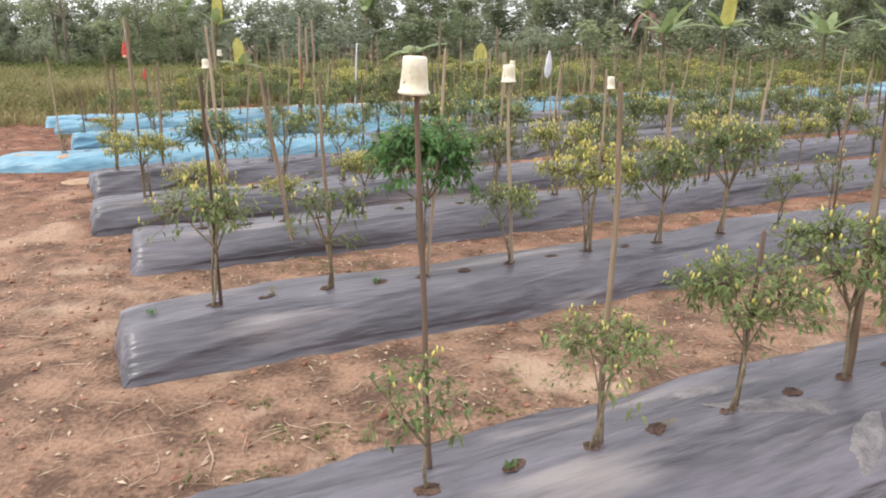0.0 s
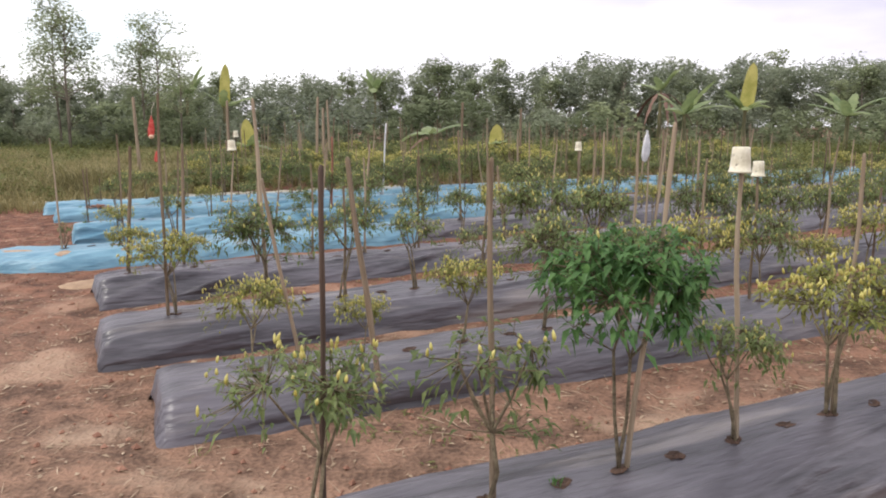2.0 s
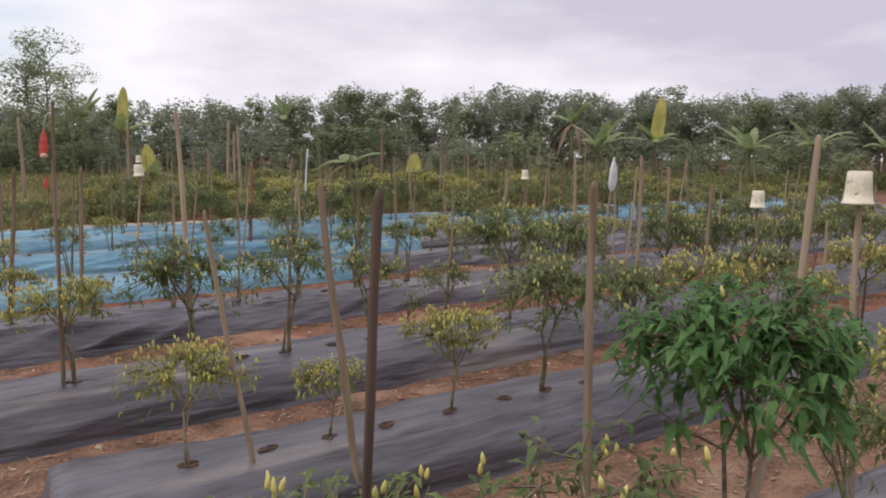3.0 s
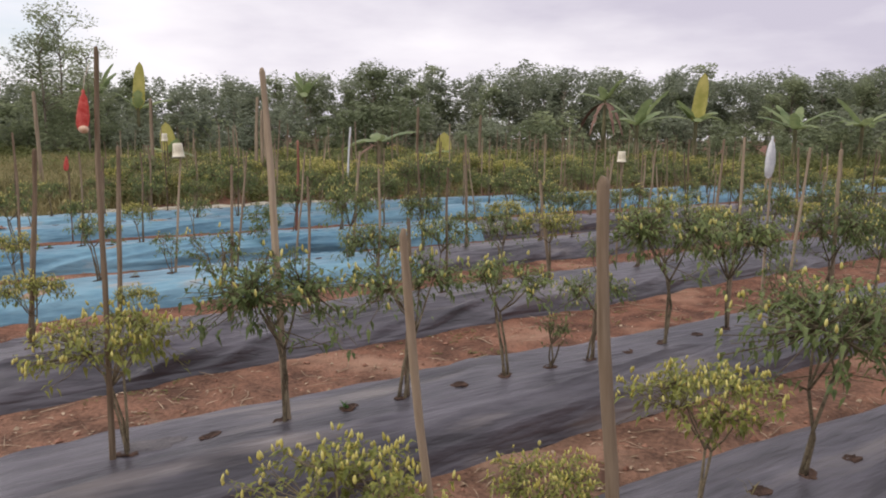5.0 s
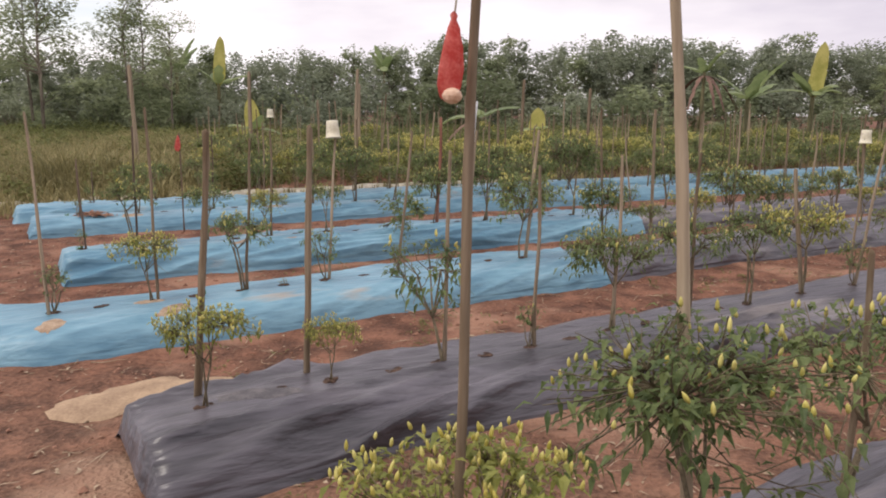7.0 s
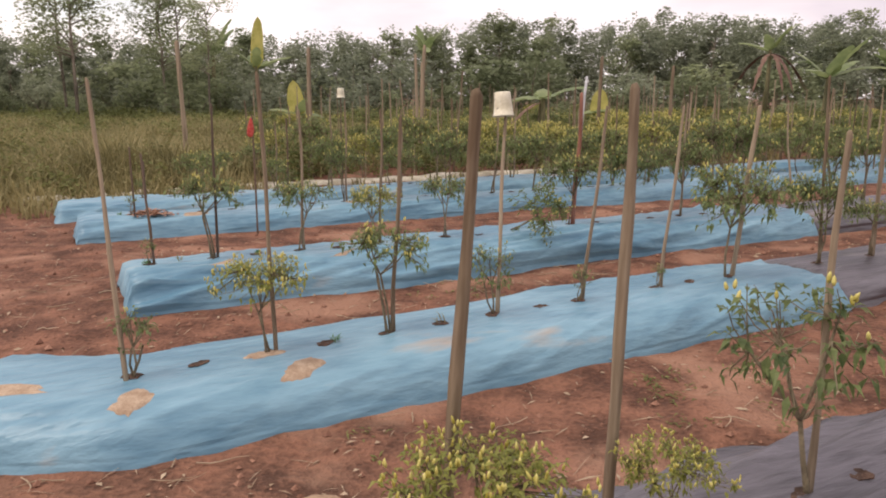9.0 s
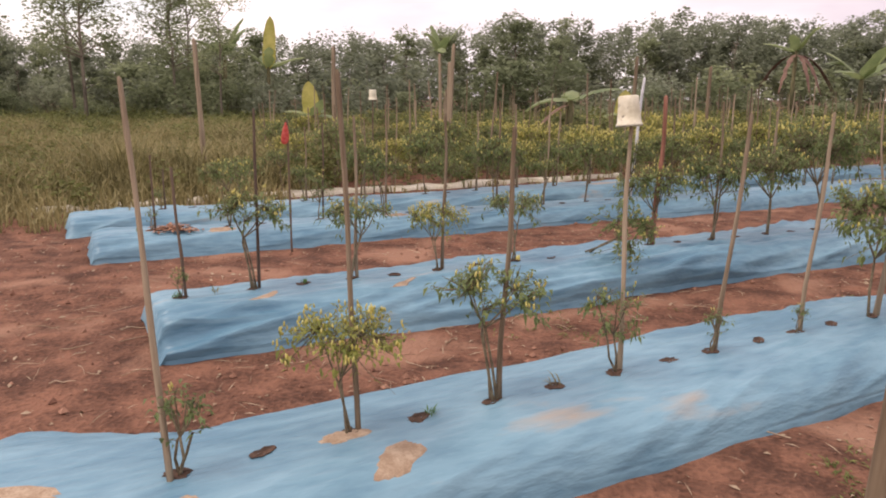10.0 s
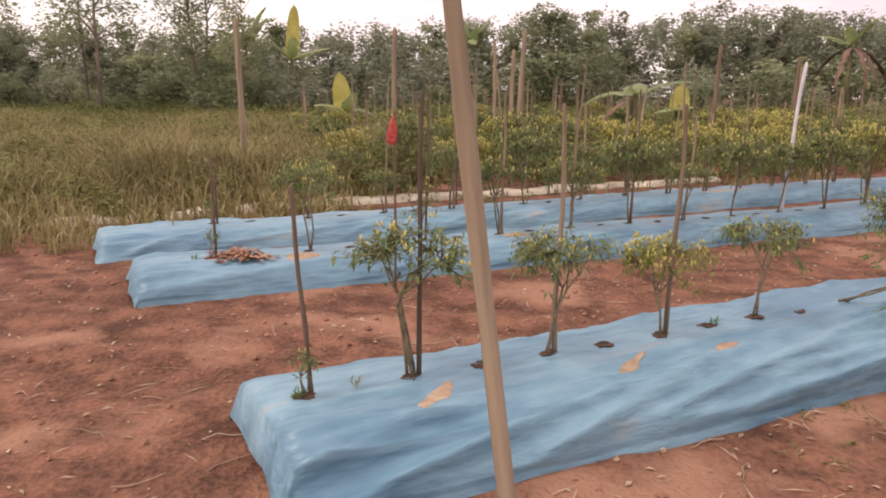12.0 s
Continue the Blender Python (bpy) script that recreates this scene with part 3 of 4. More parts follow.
# ---------------------------------------------------------------- rows of plants
Z_UP = 0.0
rng = random.Random(5)
# bed: x of the first plant, then for each plant its kind, size, and its stake (kind, top, lean x, lean y) or None
ROWS = {
    "front": [
        (0.27, "thin", 0.85, None), (0.885, "mid", 0.74, ("wood", 1.66, 0.0, 0.03)),
        (1.502, "full", 0.86, ("dark", 1.05, 0.04, 0.0)), (2.118, "full", 0.98, ("thick", 1.70, 0.03, 0.05)), (2.72, "full", 0.95, ("wood", 1.6, -0.05, 0.0)),
    ],
    "second": [
        (-1.317, "mid", 1.0, ("dark", 1.64, 0.09, -0.20)), (-0.715, "thin", 1.22, ("wood", 1.64, -0.02, -0.01)), (-0.133, "lush", 1.0, ("wood", 1.77, 0.14, -0.05)),
        (0.451, "mid", 0.80, None), (1.034, "ripe", 1.05, ("wood", 1.62, 0.06, 0.02)), (1.62, "full", 1.0, ("wood", 1.5, 0.0, 0.0)),
    ],
    "third": [
        (-2.26, "ripe", 0.74, None), (-1.65, "ripe", 0.72, None), (-1.01, "ripe", 0.76, None), (-0.41, "full", 1.05, None),
        (0.20, "full", 1.0, ("wood", 1.72, 0.05, 0.1)), (0.83, "ripe", 1.0, ("wood", 1.5, 0.0, 0.0)),
    ],
    "fourth": [
        (-3.38, "ripe", 0.80, None), (-2.788, "full", 0.98, ("thick", 2.00, -0.12, 0.16)), (-2.207, "mid", 1.05, ("wood", 1.25, 0.0, 0.0)), (-1.618, "mid", 0.95, None),
        (-1.318, "small", 0.7, None), (-1.034, "mid", 0.75, ("wood", 1.5, 0.05, 0.0)), (-0.446, "full", 1.18, None), (0.15, "full", 1.15, ("wood", 1.7, 0.03, 0.0)),
    ],
    "fifth": [
        (-4.773, "ripe", 0.86, None), (-4.24, "ripe", 0.58, None), (-3.696, "thin", 1.4, ("wood", 1.45, 0.02, 0.05)),
        (-3.15, "small", 0.8, ("wood", 1.35, 0.0, 0.0)), (-2.6, "full", 1.0, ("wood", 1.4, 0.0, 0.0)), (-2.0, "mid", 0.95, ("wood", 1.4, 0.0, 0.0)), (-1.45, "mid", 1.0, None),
    ],
    "sixth": [
        (-6.543, "small", 1.0, None), (-6.004, "ripe", 0.88, ("wood", 1.68, -0.10, 0.18)), (-5.444, "mid", 0.88, ("wood", 1.45, 0.04, 0.08)),
        (-4.865, "thin", 0.70, ("wood", 1.44, 0.02, 0.25)), (-4.32, "small", 0.7, ("wood", 1.5, 0.12, 0.1)), (-3.745, "small", 0.5, ("wood", 1.5, 0.1, 0.1)), (-3.15, "full", 1.05, ("thick", 1.5, 0.1, 0.0)),
    ],
    "seventh": [
        (-7.60, "small", 0.6, ("dark", 1.12, -0.1, 0.1)), (-7.20, "mid", 0.95, ("dark", 1.5, 0.0, 0.05)), (-6.60, "mid", 1.0, ("wood", 1.45, 0.0, 0.0)), (-6.02, "ripe", 0.9, ("wood", 1.45, 0.03, 0.0)),
        (-5.44, "mid", 0.95, None), (-4.237, "full", 0.9, ("red", 1.6, 0.05, 0.0)), (-3.6, "full", 0.95, ("wood", 1.55, 0, 0)),
        (-3.0, "full", 1.0, ("wood", 1.5, 0, 0)), (-2.4, "full", 1.3, ("wood", 1.4, 0.05, 0)),
    ],
    "eighth": [
        (-9.2, "small", 0.7, ("dark", 1.0, 0, 0)), (-8.55, "mid", 1.0, None), (-7.7, "thin", 1.0, ("dark", 1.3, 0.02, 0.0)), (-7.05, "mid", 0.9, ("wood", 1.5, 0, 0)), (-6.4, "full", 0.95, ("wood", 1.4, 0, 0)),
        (-5.8, "full", 1.1, ("wood", 1.55, 0.03, 0)), (-5.2, "mid", 1.0, ("wood", 1.3, 0.05, 0)), (-4.6, "full", 1.1, None), (-4.0, "full", 1.0, ("white", 1.86, 0.1, 0.0)), (-3.4, "full", 1.1, ("wood", 1.6, 0, 0)),
    ],
    "ninth": [
        (-9.9, "small", 0.8, ("dark", 0.7, 0, 0)), (-9.1, "mid", 1.05, None), (-8.4, "mid", 0.8, ("wood", 1.2, 0, 0)), (-7.7, "full", 1.0, ("wood", 1.3, 0, 0)), (-6.9, "full", 1.15, None), (-6.2, "full", 1.0, ("wood", 1.4, 0, 0)),
    ],
}
FAR_SIZES = {"front": 0.9, "second": 1.05, "third": 1.0, "fourth": 1.0, "fifth": 0.95, "sixth far": 0.95, "seventh far": 0.95, "eighth": 1.0, "ninth": 1.0}


def plant_row(key, row):
    for i, (x, kind, size, post) in enumerate(row):
        s = on_crest(key, x)
        p, d = crest_at(key, s)
        z = crest_height(key, s)
        add_hole(key, s, i)
        if i + 1 < len(row) and row[i + 1][0] - x > 0.45:
            add_hole(key, s + 0.35 + rng.uniform(-0.04, 0.04), i + 2)
        plant(kind, p.x, p.y, z, size, rng.uniform(0, 360), rng.randrange(9))
        if post:
            kind, top, lx, ly = post
            stake(kind, p.x + 0.03, p.y + 0.03, z, top, (lx, ly), rng.randrange(9))


for key, row in ROWS.items():
    plant_row(key, row)


def far_row(key, x, limit):
    """The rest of a bed, away from its open end, at the same spacing."""
    s = on_crest(key, x)
    n = 0
    while s < min(limit, crest_length(key) - 0.3):
        p, d = crest_at(key, s)
        z = crest_height(key, s)
        kind = rng.choice(("mid", "full", "full", "ripe", "thin"))
        plant(kind, p.x, p.y, z, FAR_SIZES[key] * rng.uniform(0.85, 1.15), rng.uniform(0, 360), rng.randrange(9))
        if s < 8:
            add_hole(key, s, n)
        if rng.random() < 0.72:
            stake(rng.choice(("wood", "wood", "wood", "dark", "thick")), p.x + 0.03, p.y + 0.03, z, rng.uniform(1.15, 1.75), (rng.gauss(0, 0.06), rng.gauss(0, 0.05)), rng.randrange(9))
        s += 0.70 * rng.uniform(0.9, 1.1)
        n += 1


for key, x, limit in (("front", 3.3, 9), ("second", 2.2, 13), ("third", 1.45, 15), ("fourth", 0.75, 17), ("fifth", -0.9, 18),
                      ("sixth far", -2.3, 15), ("seventh far", -1.5, 14), ("eighth", -2.8, 22), ("ninth", -5.6, 24)):
    far_row(key, x, limit)

# a plant that has keeled over the side of its bed
fallen_at, _ = crest_at("seventh", on_crest("seventh", -4.80))
fallen = plant("mid", fallen_at.x, fallen_at.y, 0.24, 0.85, 0, 1)
tagged(fallen, "chili plant keeled over the side of the blue mulch")
fallen.matrix_basis = pose(fallen_at.x, fallen_at.y, 0.27, 62, 0, 40) @ Matrix.Diagonal((0.85, 0.85, 0.85, 1))
# cups, bags and marked stakes
stake("dark", -6.31, 9.74, 0, 0.97, (0.14, 0), 1)
stake("dark", -7.25, 11.25, 0, 0.6, (0.08, 0), 2)
stake("wood", -1.96, 7.72, 0.2, 1.47, (-0.12, -0.28), 1)
stake("thick", -1.45, 7.72, 0.1, 1.585, (-0.16, -0.16), 1)
stake("thick", -4.87, 10.72, 0.2, 1.57, (0.09, 0.08), 0)
stake("thick", -4.39, 11.05, 0.2, 1.59, (0.03, 0.08), 2)
stake("wood", -6.535, 12.07, 0.2, 1.64, (-0.23, 0.27), 3)
stake("dark", 0.262, 4.175, 0.2, 1.70, (-0.04, -0.01), 1)
cup(0.222, 4.165, 1.755, 1.0, 4)
stake("wood", 0.47, 6.93, 0.2, 1.60, (-0.05, 0.04), 2)
cup(0.42, 6.97, 1.66, 1.0)
stake("wood", 1.40, 10.0, 0.2, 1.40, (0, 0), 1)
cup(1.40, 10.0, 1.46, 1.1)
stake("wood", 0.18, 14.9, 0.0, 1.45, (0, 0), 1)
cup(0.18, 14.9, 1.53, 1.1)
cup(-4.835, 13.60, 1.585, 1.25, -5)
stake("dark", -7.77, 20.9, 0.0, 1.62, (0, 0), 0)
cup(-7.77, 20.9, 1.70, 1.3)
stake("wood", -3.42, 8.80, 0.2, 2.02, (0.03, 0.0), 0)
hanging_bag(-3.43, 8.765, 1.85, 0.17, 0.022, RED_NET, "mesh_bag", "red mesh bag with pale bait hanging from a stake", 0.10, 0.6, True)
stake("wood", 0.80, 12.1, 0.1, 1.55, (0, 0), 3)
hanging_bag(0.77, 12.05, 1.72, 0.36, 0.045, WHITE_BAG, "plastic_bag", "crumpled white plastic bag tied to a stake", 0, 0.6)
stake("dark", -7.78, 17.02, 0.0, 1.36, (0, 0), 2)
hanging_bag(-7.79, 17.0, 1.33, 0.22, 0.035, RED_NET, "mesh_bag", "small red mesh bag hanging from a thin stick", 0, 0.5)
for x, y, top, lx in ((-11.5, 23.0, 2.62, -0.07), (-9.18, 23.75, 2.53, 0.02), (-7.22, 25.8, 2.7, 0.12), (-2.95, 28.9, 2.6, 0.06), (-7.4, 27.3, 2.4, 0.03), (-0.93, 29.9, 2.4, 0.03), (-7.9, 29.9, 2.75, -0.05), (-10.75, 15.87, 1.97, 0.12)):
    stake("pole", x, y, 0, top, (lx, 0), int(top * 10))


# ---------------------------------------------------------------- rough field, grass and weeds behind the beds
def beyond(x, y):
    """Metres by which a point lies behind the last bed."""
    return -0.57 * x + 0.82 * y - (21.6 if x > -9 else 21.6 - 0.35 * min(2.0, -9 - x))


def grass_field():
    g = np.random.default_rng(4)
    verts, faces = [], []
    count = 0
    while count < 11000:
        y = 16 + 32 * g.random() ** 1.6
        x = -34 + 62 * g.random()
        b = beyond(x, y)
        if b < 0.0 or abs(x + 4) > 4 + 0.62 * (y - 3):
            continue
        dense = 0.5 + 0.5 * noise.noise(Vector((x * 0.35, y * 0.35, 2)))
        if g.random() > (0.22 * dense + 0.06 if x > -9 else 1.35 * dense):
            continue
        count += 1
        high = (0.30 + 0.75 * dense) * min(1.0, 0.25 + 0.20 * b) * (1.0 if x < -9 else 0.65)
        for _ in range(8):
            a, r = g.random() * 6.28, 0.16 * g.random()
            p = np.array([x + r * math.cos(a), y + r * math.sin(a), -0.02])
            lean = 0.9 * high * (0.2 + g.random())
            f = g.random() * 6.28
            h = high * (0.6 + 0.7 * g.random())
            w = 0.007 + 0.00045 * max(0, y - 10)
            side = np.array([-math.sin(f), math.cos(f), 0]) * w
            out = np.array([math.cos(f), math.sin(f), 0])
            mid, tip = p + out * lean * 0.3 + [0, 0, h * 0.65], p + out * lean + [0, 0, h * (0.8 + 0.2 * g.random())]
            s = len(verts)
            verts.extend((p - side, p + side, mid + side * 0.8, mid - side * 0.8, tip))
            faces.extend(((s, s + 1, s + 2, s + 3), (s + 3, s + 2, s + 4)))
    ob = mesh_object("tall_grass", verts, faces, GRASS, smooth=False)
    tagged(ob, "tall dry yellow-green grass growing over the unplanted field", "grass", kind="stuff")


grass_field()


def leaf_cloud(verts, faces, g, centre, radius, count, size, flat=1.0):
    """Adds many small leaves on the shell of an uneven clump."""
    for _ in range(count):
        d = g.normal(size=3)
        d /= np.linalg.norm(d) + 1e-9
        r = radius * (0.55 + 0.5 * g.random()) * (1 + 0.35 * noise.noise(Vector((d[0] * 2 + centre[0], d[1] * 2 + centre[1], d[2] * 2))))
        p = np.array(centre) + d * r * np.array([1, 1, flat])
        u = g.normal(size=3)
        u /= np.linalg.norm(u) + 1e-9
        u[2] *= 0.5
        v = np.cross(0.5 * d + np.array([0, 0, 0.9]) + 0.5 * g.normal(size=3), u)
        v /= np.linalg.norm(v) + 1e-9
        s, k = len(verts), size * (0.6 + 0.8 * g.random())
        verts.extend((p - u * k, p + v * k * 0.42 + d * k * 0.1, p + u * k, p - v * k * 0.42))
        faces.append((s, s + 1, s + 2, s + 3))


def weeds():
    g = np.random.default_rng(9)
    verts, faces = [], []
    n = 0
    while n < 2400:
        y = 19 + 28 * g.random()
        x = -30 + 58 * g.random()
        b = beyond(x, y)
        if b < 1.2 or abs(x + 4) > 4 + 0.62 * (y - 3) or (x < -10 and g.random() < 0.5 and y < 40):
            continue
        n += 1
        h = 0.30 + 0.55 * g.random() * (0.6 + 0.8 * abs(noise.noise(Vector((x * 0.4, y * 0.4, 5))))) + 0.014 * (y - 18)
        leaf_cloud(verts, faces, g, (x, y, h * 0.60), h * 0.58, 105, 0.026 + 0.0010 * y, 0.95)
    ob = mesh_object("weeds", verts, faces, WEED, smooth=False)
    tagged(ob, "tangled green and yellowish weeds and low bushes in the field", "weeds", kind="stuff")


weeds()

# the older chili rows in the rough field, with their stakes
row_way = Vector((0.83, 0.557, 0))
for r in range(9):
    start = Vector((-9.6 + r * -0.75, 21.4 + r * 1.9, 0))
    s = 0.6 * rng.random()
    while s < 21 + r * 2:
        p = start + row_way * s + Vector((rng.gauss(0, 0.12), rng.gauss(0, 0.12), 0))
        if beyond(p.x, p.y) > 0.5:
            if rng.random() < (0.92 if r < 3 else 0.5):
                plant(rng.choice(("full", "ripe", "mid")), p.x, p.y, 0, rng.uniform(1.1, 1.5), rng.uniform(0, 360), rng.randrange(9))
            if rng.random() < 0.7:
                stake(rng.choice(("wood", "thick", "thick")), p.x + 0.05, p.y, 0, rng.uniform(1.3, 2.1), (rng.gauss(0, 0.09), rng.gauss(0, 0.05)), rng.randrange(9))
        s += rng.uniform(0.8, 1.4)


# ---------------------------------------------------------------- trees
def tree(seed, tall, wide, clumps, leaves, mat, trunk=0.45, size=0.13, radius=0.09):
    """A tapered trunk with limbs, each ending in clumps of leaves."""
    g = np.random.default_rng(seed)
    r = random.Random(seed)
    tv, tf, cv, cf = [], [], [], []
    top = Vector((r.uniform(-0.3, 0.3), r.uniform(-0.3, 0.3), tall * 0.86))
    path = [Vector((0, 0, -0.1)), Vector((r.uniform(-0.1, 0.1), 0, tall * 0.25)), Vector((r.uniform(-0.2, 0.2), r.uniform(-0.2, 0.2), tall * 0.55)), top]
    tube(tv, tf, path, [radius, radius * 0.8, radius * 0.55, radius * 0.15], 7)
    for c in range(clumps):
        u = trunk + (1 - trunk) * (c + r.random()) / clumps
        o = path[1].lerp(path[2], min(1, u * 1.2)) if u < 0.6 else path[2].lerp(top, (u - 0.6) / 0.4)
        a = r.uniform(0, 6.28)
        reach = wide * 0.5 * (1.05 - 0.65 * max(0, (u - trunk) / (1 - trunk))) * r.uniform(0.35, 1.0)
        e = Vector((o.x + reach * math.cos(a), o.y + reach * math.sin(a), tall * (0.1 + 0.9 * u) * r.uniform(0.9, 1.02)))
        tube(tv, tf, [o, o.lerp(e, 0.5) + Vector((0, 0, 0.1)), e], [radius * 0.4, radius * 0.25, radius * 0.08], 4, False)
        leaf_cloud(cv, cf, g, e, wide * r.uniform(0.11, 0.2), leaves // clumps, size, 0.75)
    root = new("tree")
    mesh_object("trunk", tv, tf, BARK, root, "slim grey-brown trunk with limbs")
    tagged(mesh_object("crown", cv, cf, mat, root, smooth=False), kind="stuff")
    return root


def shrub(seed, tall, wide, mat, size=0.12, leaves=1300):
    g = np.random.default_rng(seed)
    r = random.Random(seed)
    tv, tf, cv, cf = [], [], [], []
    for c in range(13):
        a, q = r.uniform(0, 6.28), wide * 0.42 * r.random() ** 0.6
        e = Vector((q * math.cos(a), q * math.sin(a), tall * r.uniform(0.15, 0.85) * (1 - 0.5 * q / wide)))
        tube(tv, tf, [(e.x * 0.2, e.y * 0.2, -0.05), (e.x * 0.6, e.y * 0.6, e.z * 0.6), e], [0.035, 0.025, 0.01], 4, False)
        leaf_cloud(cv, cf, g, e, wide * r.uniform(0.14, 0.22), leaves // 13, size, 1.0)
    root = new("shrub")
    mesh_object("stem", tv, tf, BARK, root)
    tagged(mesh_object("crown", cv, cf, mat, root, smooth=False), kind="stuff")
    return root


TREES = [tree(101, 6.0, 3.4, 22, 3200, HAZED_TREE_LEAF, 0.3), tree(102, 7.0, 3.8, 24, 3400, HAZED_TREE_LEAF, 0.3), tree(103, 5.2, 3.2, 20, 2800, HAZED_FAR_LEAF, 0.25),
         tree(104, 8.0, 4.6, 26, 3600, HAZED_FAR_LEAF, 0.3), tree(105, 6.5, 2.8, 20, 2400, HAZED_TREE_LEAF, 0.25)]
SPARSE = [tree(111, 9.0, 5.2, 26, 3400, HAZED_TREE_LEAF, 0.35, 0.11, 0.10), tree(112, 8.0, 4.4, 22, 2400, HAZED_TREE_LEAF, 0.4, 0.10, 0.08)]
SHRUBS = [shrub(121, 2.6, 3.0, HAZED_TREE_LEAF), shrub(122, 3.4, 3.2, HAZED_FAR_LEAF), shrub(123, 2.0, 2.8, HAZED_TREE_LEAF), shrub(124, 3.0, 2.6, HAZED_TREE_LEAF)]


def set_out(proto, x, y, size, turn, words, kind, group):
    m = pose(x, y, 0, 0, 0, turn) @ Matrix.Diagonal((size, size, size, 1))
    if proto in USED:
        return copy_thing(proto, m)
    proto.matrix_basis = m
    USED.add(proto)
    return tagged(proto, words, kind, group)


def skyline(x):
    """Height of the woods' edge along the back of the field."""
    h = 6.1 + 0.9 * noise.noise(Vector((x * 0.11, 0, 3))) + 0.9 * noise.noise(Vector((x * 0.37, 4, 3))) + 0.5 * noise.noise(Vector((x * 1.1, 8, 3)))
    return h - 0.9 * max(0.0, min(1.0, (-8 - x) / 10)) + 0.02 * max(0.0, x - 10)


def far_woods():
    """The unbroken mass of foliage that closes the field behind."""
    g = np.random.default_rng(77)
    verts, faces = [], []
    for i in range(4300):
        x = -62 + 150 * g.random()
        y = 56 + 7 * g.random() + 0.10 * x * (1 if x > 0 else 0.6)
        z = 0.3 + (skyline(x) - 0.3) * g.random() ** 0.7
        leaf_cloud(verts, faces, g, (x, y, z), 0.35 + 0.55 * g.random(), 60, 0.14, 0.9)
    ob = mesh_object("far_woods", verts, faces, HAZED_FAR_LEAF, smooth=False)
    tagged(ob, "unbroken grey-green mass of woodland foliage behind the field", "woods", kind="stuff")


far_woods()
TREE_WORDS = "leafy green tree in the woods behind the field"
EDGE_WORDS = "dense green shrub at the edge of the woods"
r2 = random.Random(31)
for i in range(46):
    x = -44 + i * 2.15 + r2.uniform(-1, 1)
    y = 52 + r2.uniform(-2, 7) + 0.10 * x
    set_out(SHRUBS[r2.randrange(4)], x, y - 3.5, r2.uniform(0.9, 1.5), r2.uniform(0, 360), EDGE_WORDS, "shrub", "shrubs at the field edge")
    k = r2.choice((0, 0, 2, 2, 4))
    high = (skyline(x) + r2.uniform(-0.9, 0.9)) / (6.0, 7.0, 5.2, 8.0, 6.5)[k]
    set_out(TREES[k], x + 1, y + 2, high, r2.uniform(0, 360), TREE_WORDS, "tree", "trees behind the field")
for i in range(40):
    x = -60 + i * 3.6 + r2.uniform(-1.5, 1.5)
    set_out(TREES[r2.choice((1, 3, 3, 2))], x, 72 + r2.uniform(-5, 8), r2.uniform(0.75, 1.05), r2.uniform(0, 360), TREE_WORDS, "tree", "trees behind the field")
for x, y, k, high in ((-3.4, 69, 4, 8.6), (4.6, 71, 1, 9.5), (6.8, 72, 3, 8.9), (12.2, 71, 1, 9.2), (14.6, 73, 3, 8.8), (20.2, 71, 4, 9.2), (26, 75, 3, 8.3), (33, 72, 3, 8.7), (37, 72, 1, 9.9), (40.5, 73, 3, 10.2)):
    set_out(TREES[k], x, y, high / (6.0, 7.0, 5.2, 8.0, 6.5)[k], r2.uniform(0, 360), TREE_WORDS, "tree", "trees behind the field")
for i in range(26):
    x = 20 + i * 4.0 + r2.uniform(-2, 2)
    set_out(TREES[r2.choice((3, 3, 1))], x, 92 + r2.uniform(-5, 10), r2.uniform(1.15, 1.55), r2.uniform(0, 360), TREE_WORDS, "tree", "trees behind the field")
for x, y, k, size in ((-25.5, 41, 0, 0.95), (-22.2, 43, 0, 0.85), (-28, 44, 1, 1.1), (-23.5, 47, 1, 1.0), (-19.3, 41.5, 1, 0.7), (-30, 39, 0, 0.95), (-33, 43, 0, 0.95)):
    set_out(SPARSE[k], x, y, size, r2.uniform(0, 360), "tall thin-leaved tree with an open airy crown", "tree", "open-crowned trees")
for i in range(60):
    x = -40 + i * 1.35 + r2.uniform(-0.6, 0.6)
    set_out(SHRUBS[r2.randrange(4)], x, 45.5 + r2.uniform(-2.5, 2.5) + 0.05 * x, r2.uniform(0.45, 0.95), r2.uniform(0, 360), EDGE_WORDS, "shrub", "shrubs at the field edge")
for i in range(16):
    set_out(SHRUBS[i % 4], -42 + i * 1.5 + r2.uniform(-0.5, 0.5), 50 + r2.uniform(-1.5, 4), r2.uniform(1.0, 1.5), r2.uniform(0, 360), EDGE_WORDS, "shrub", "shrubs at the field edge")


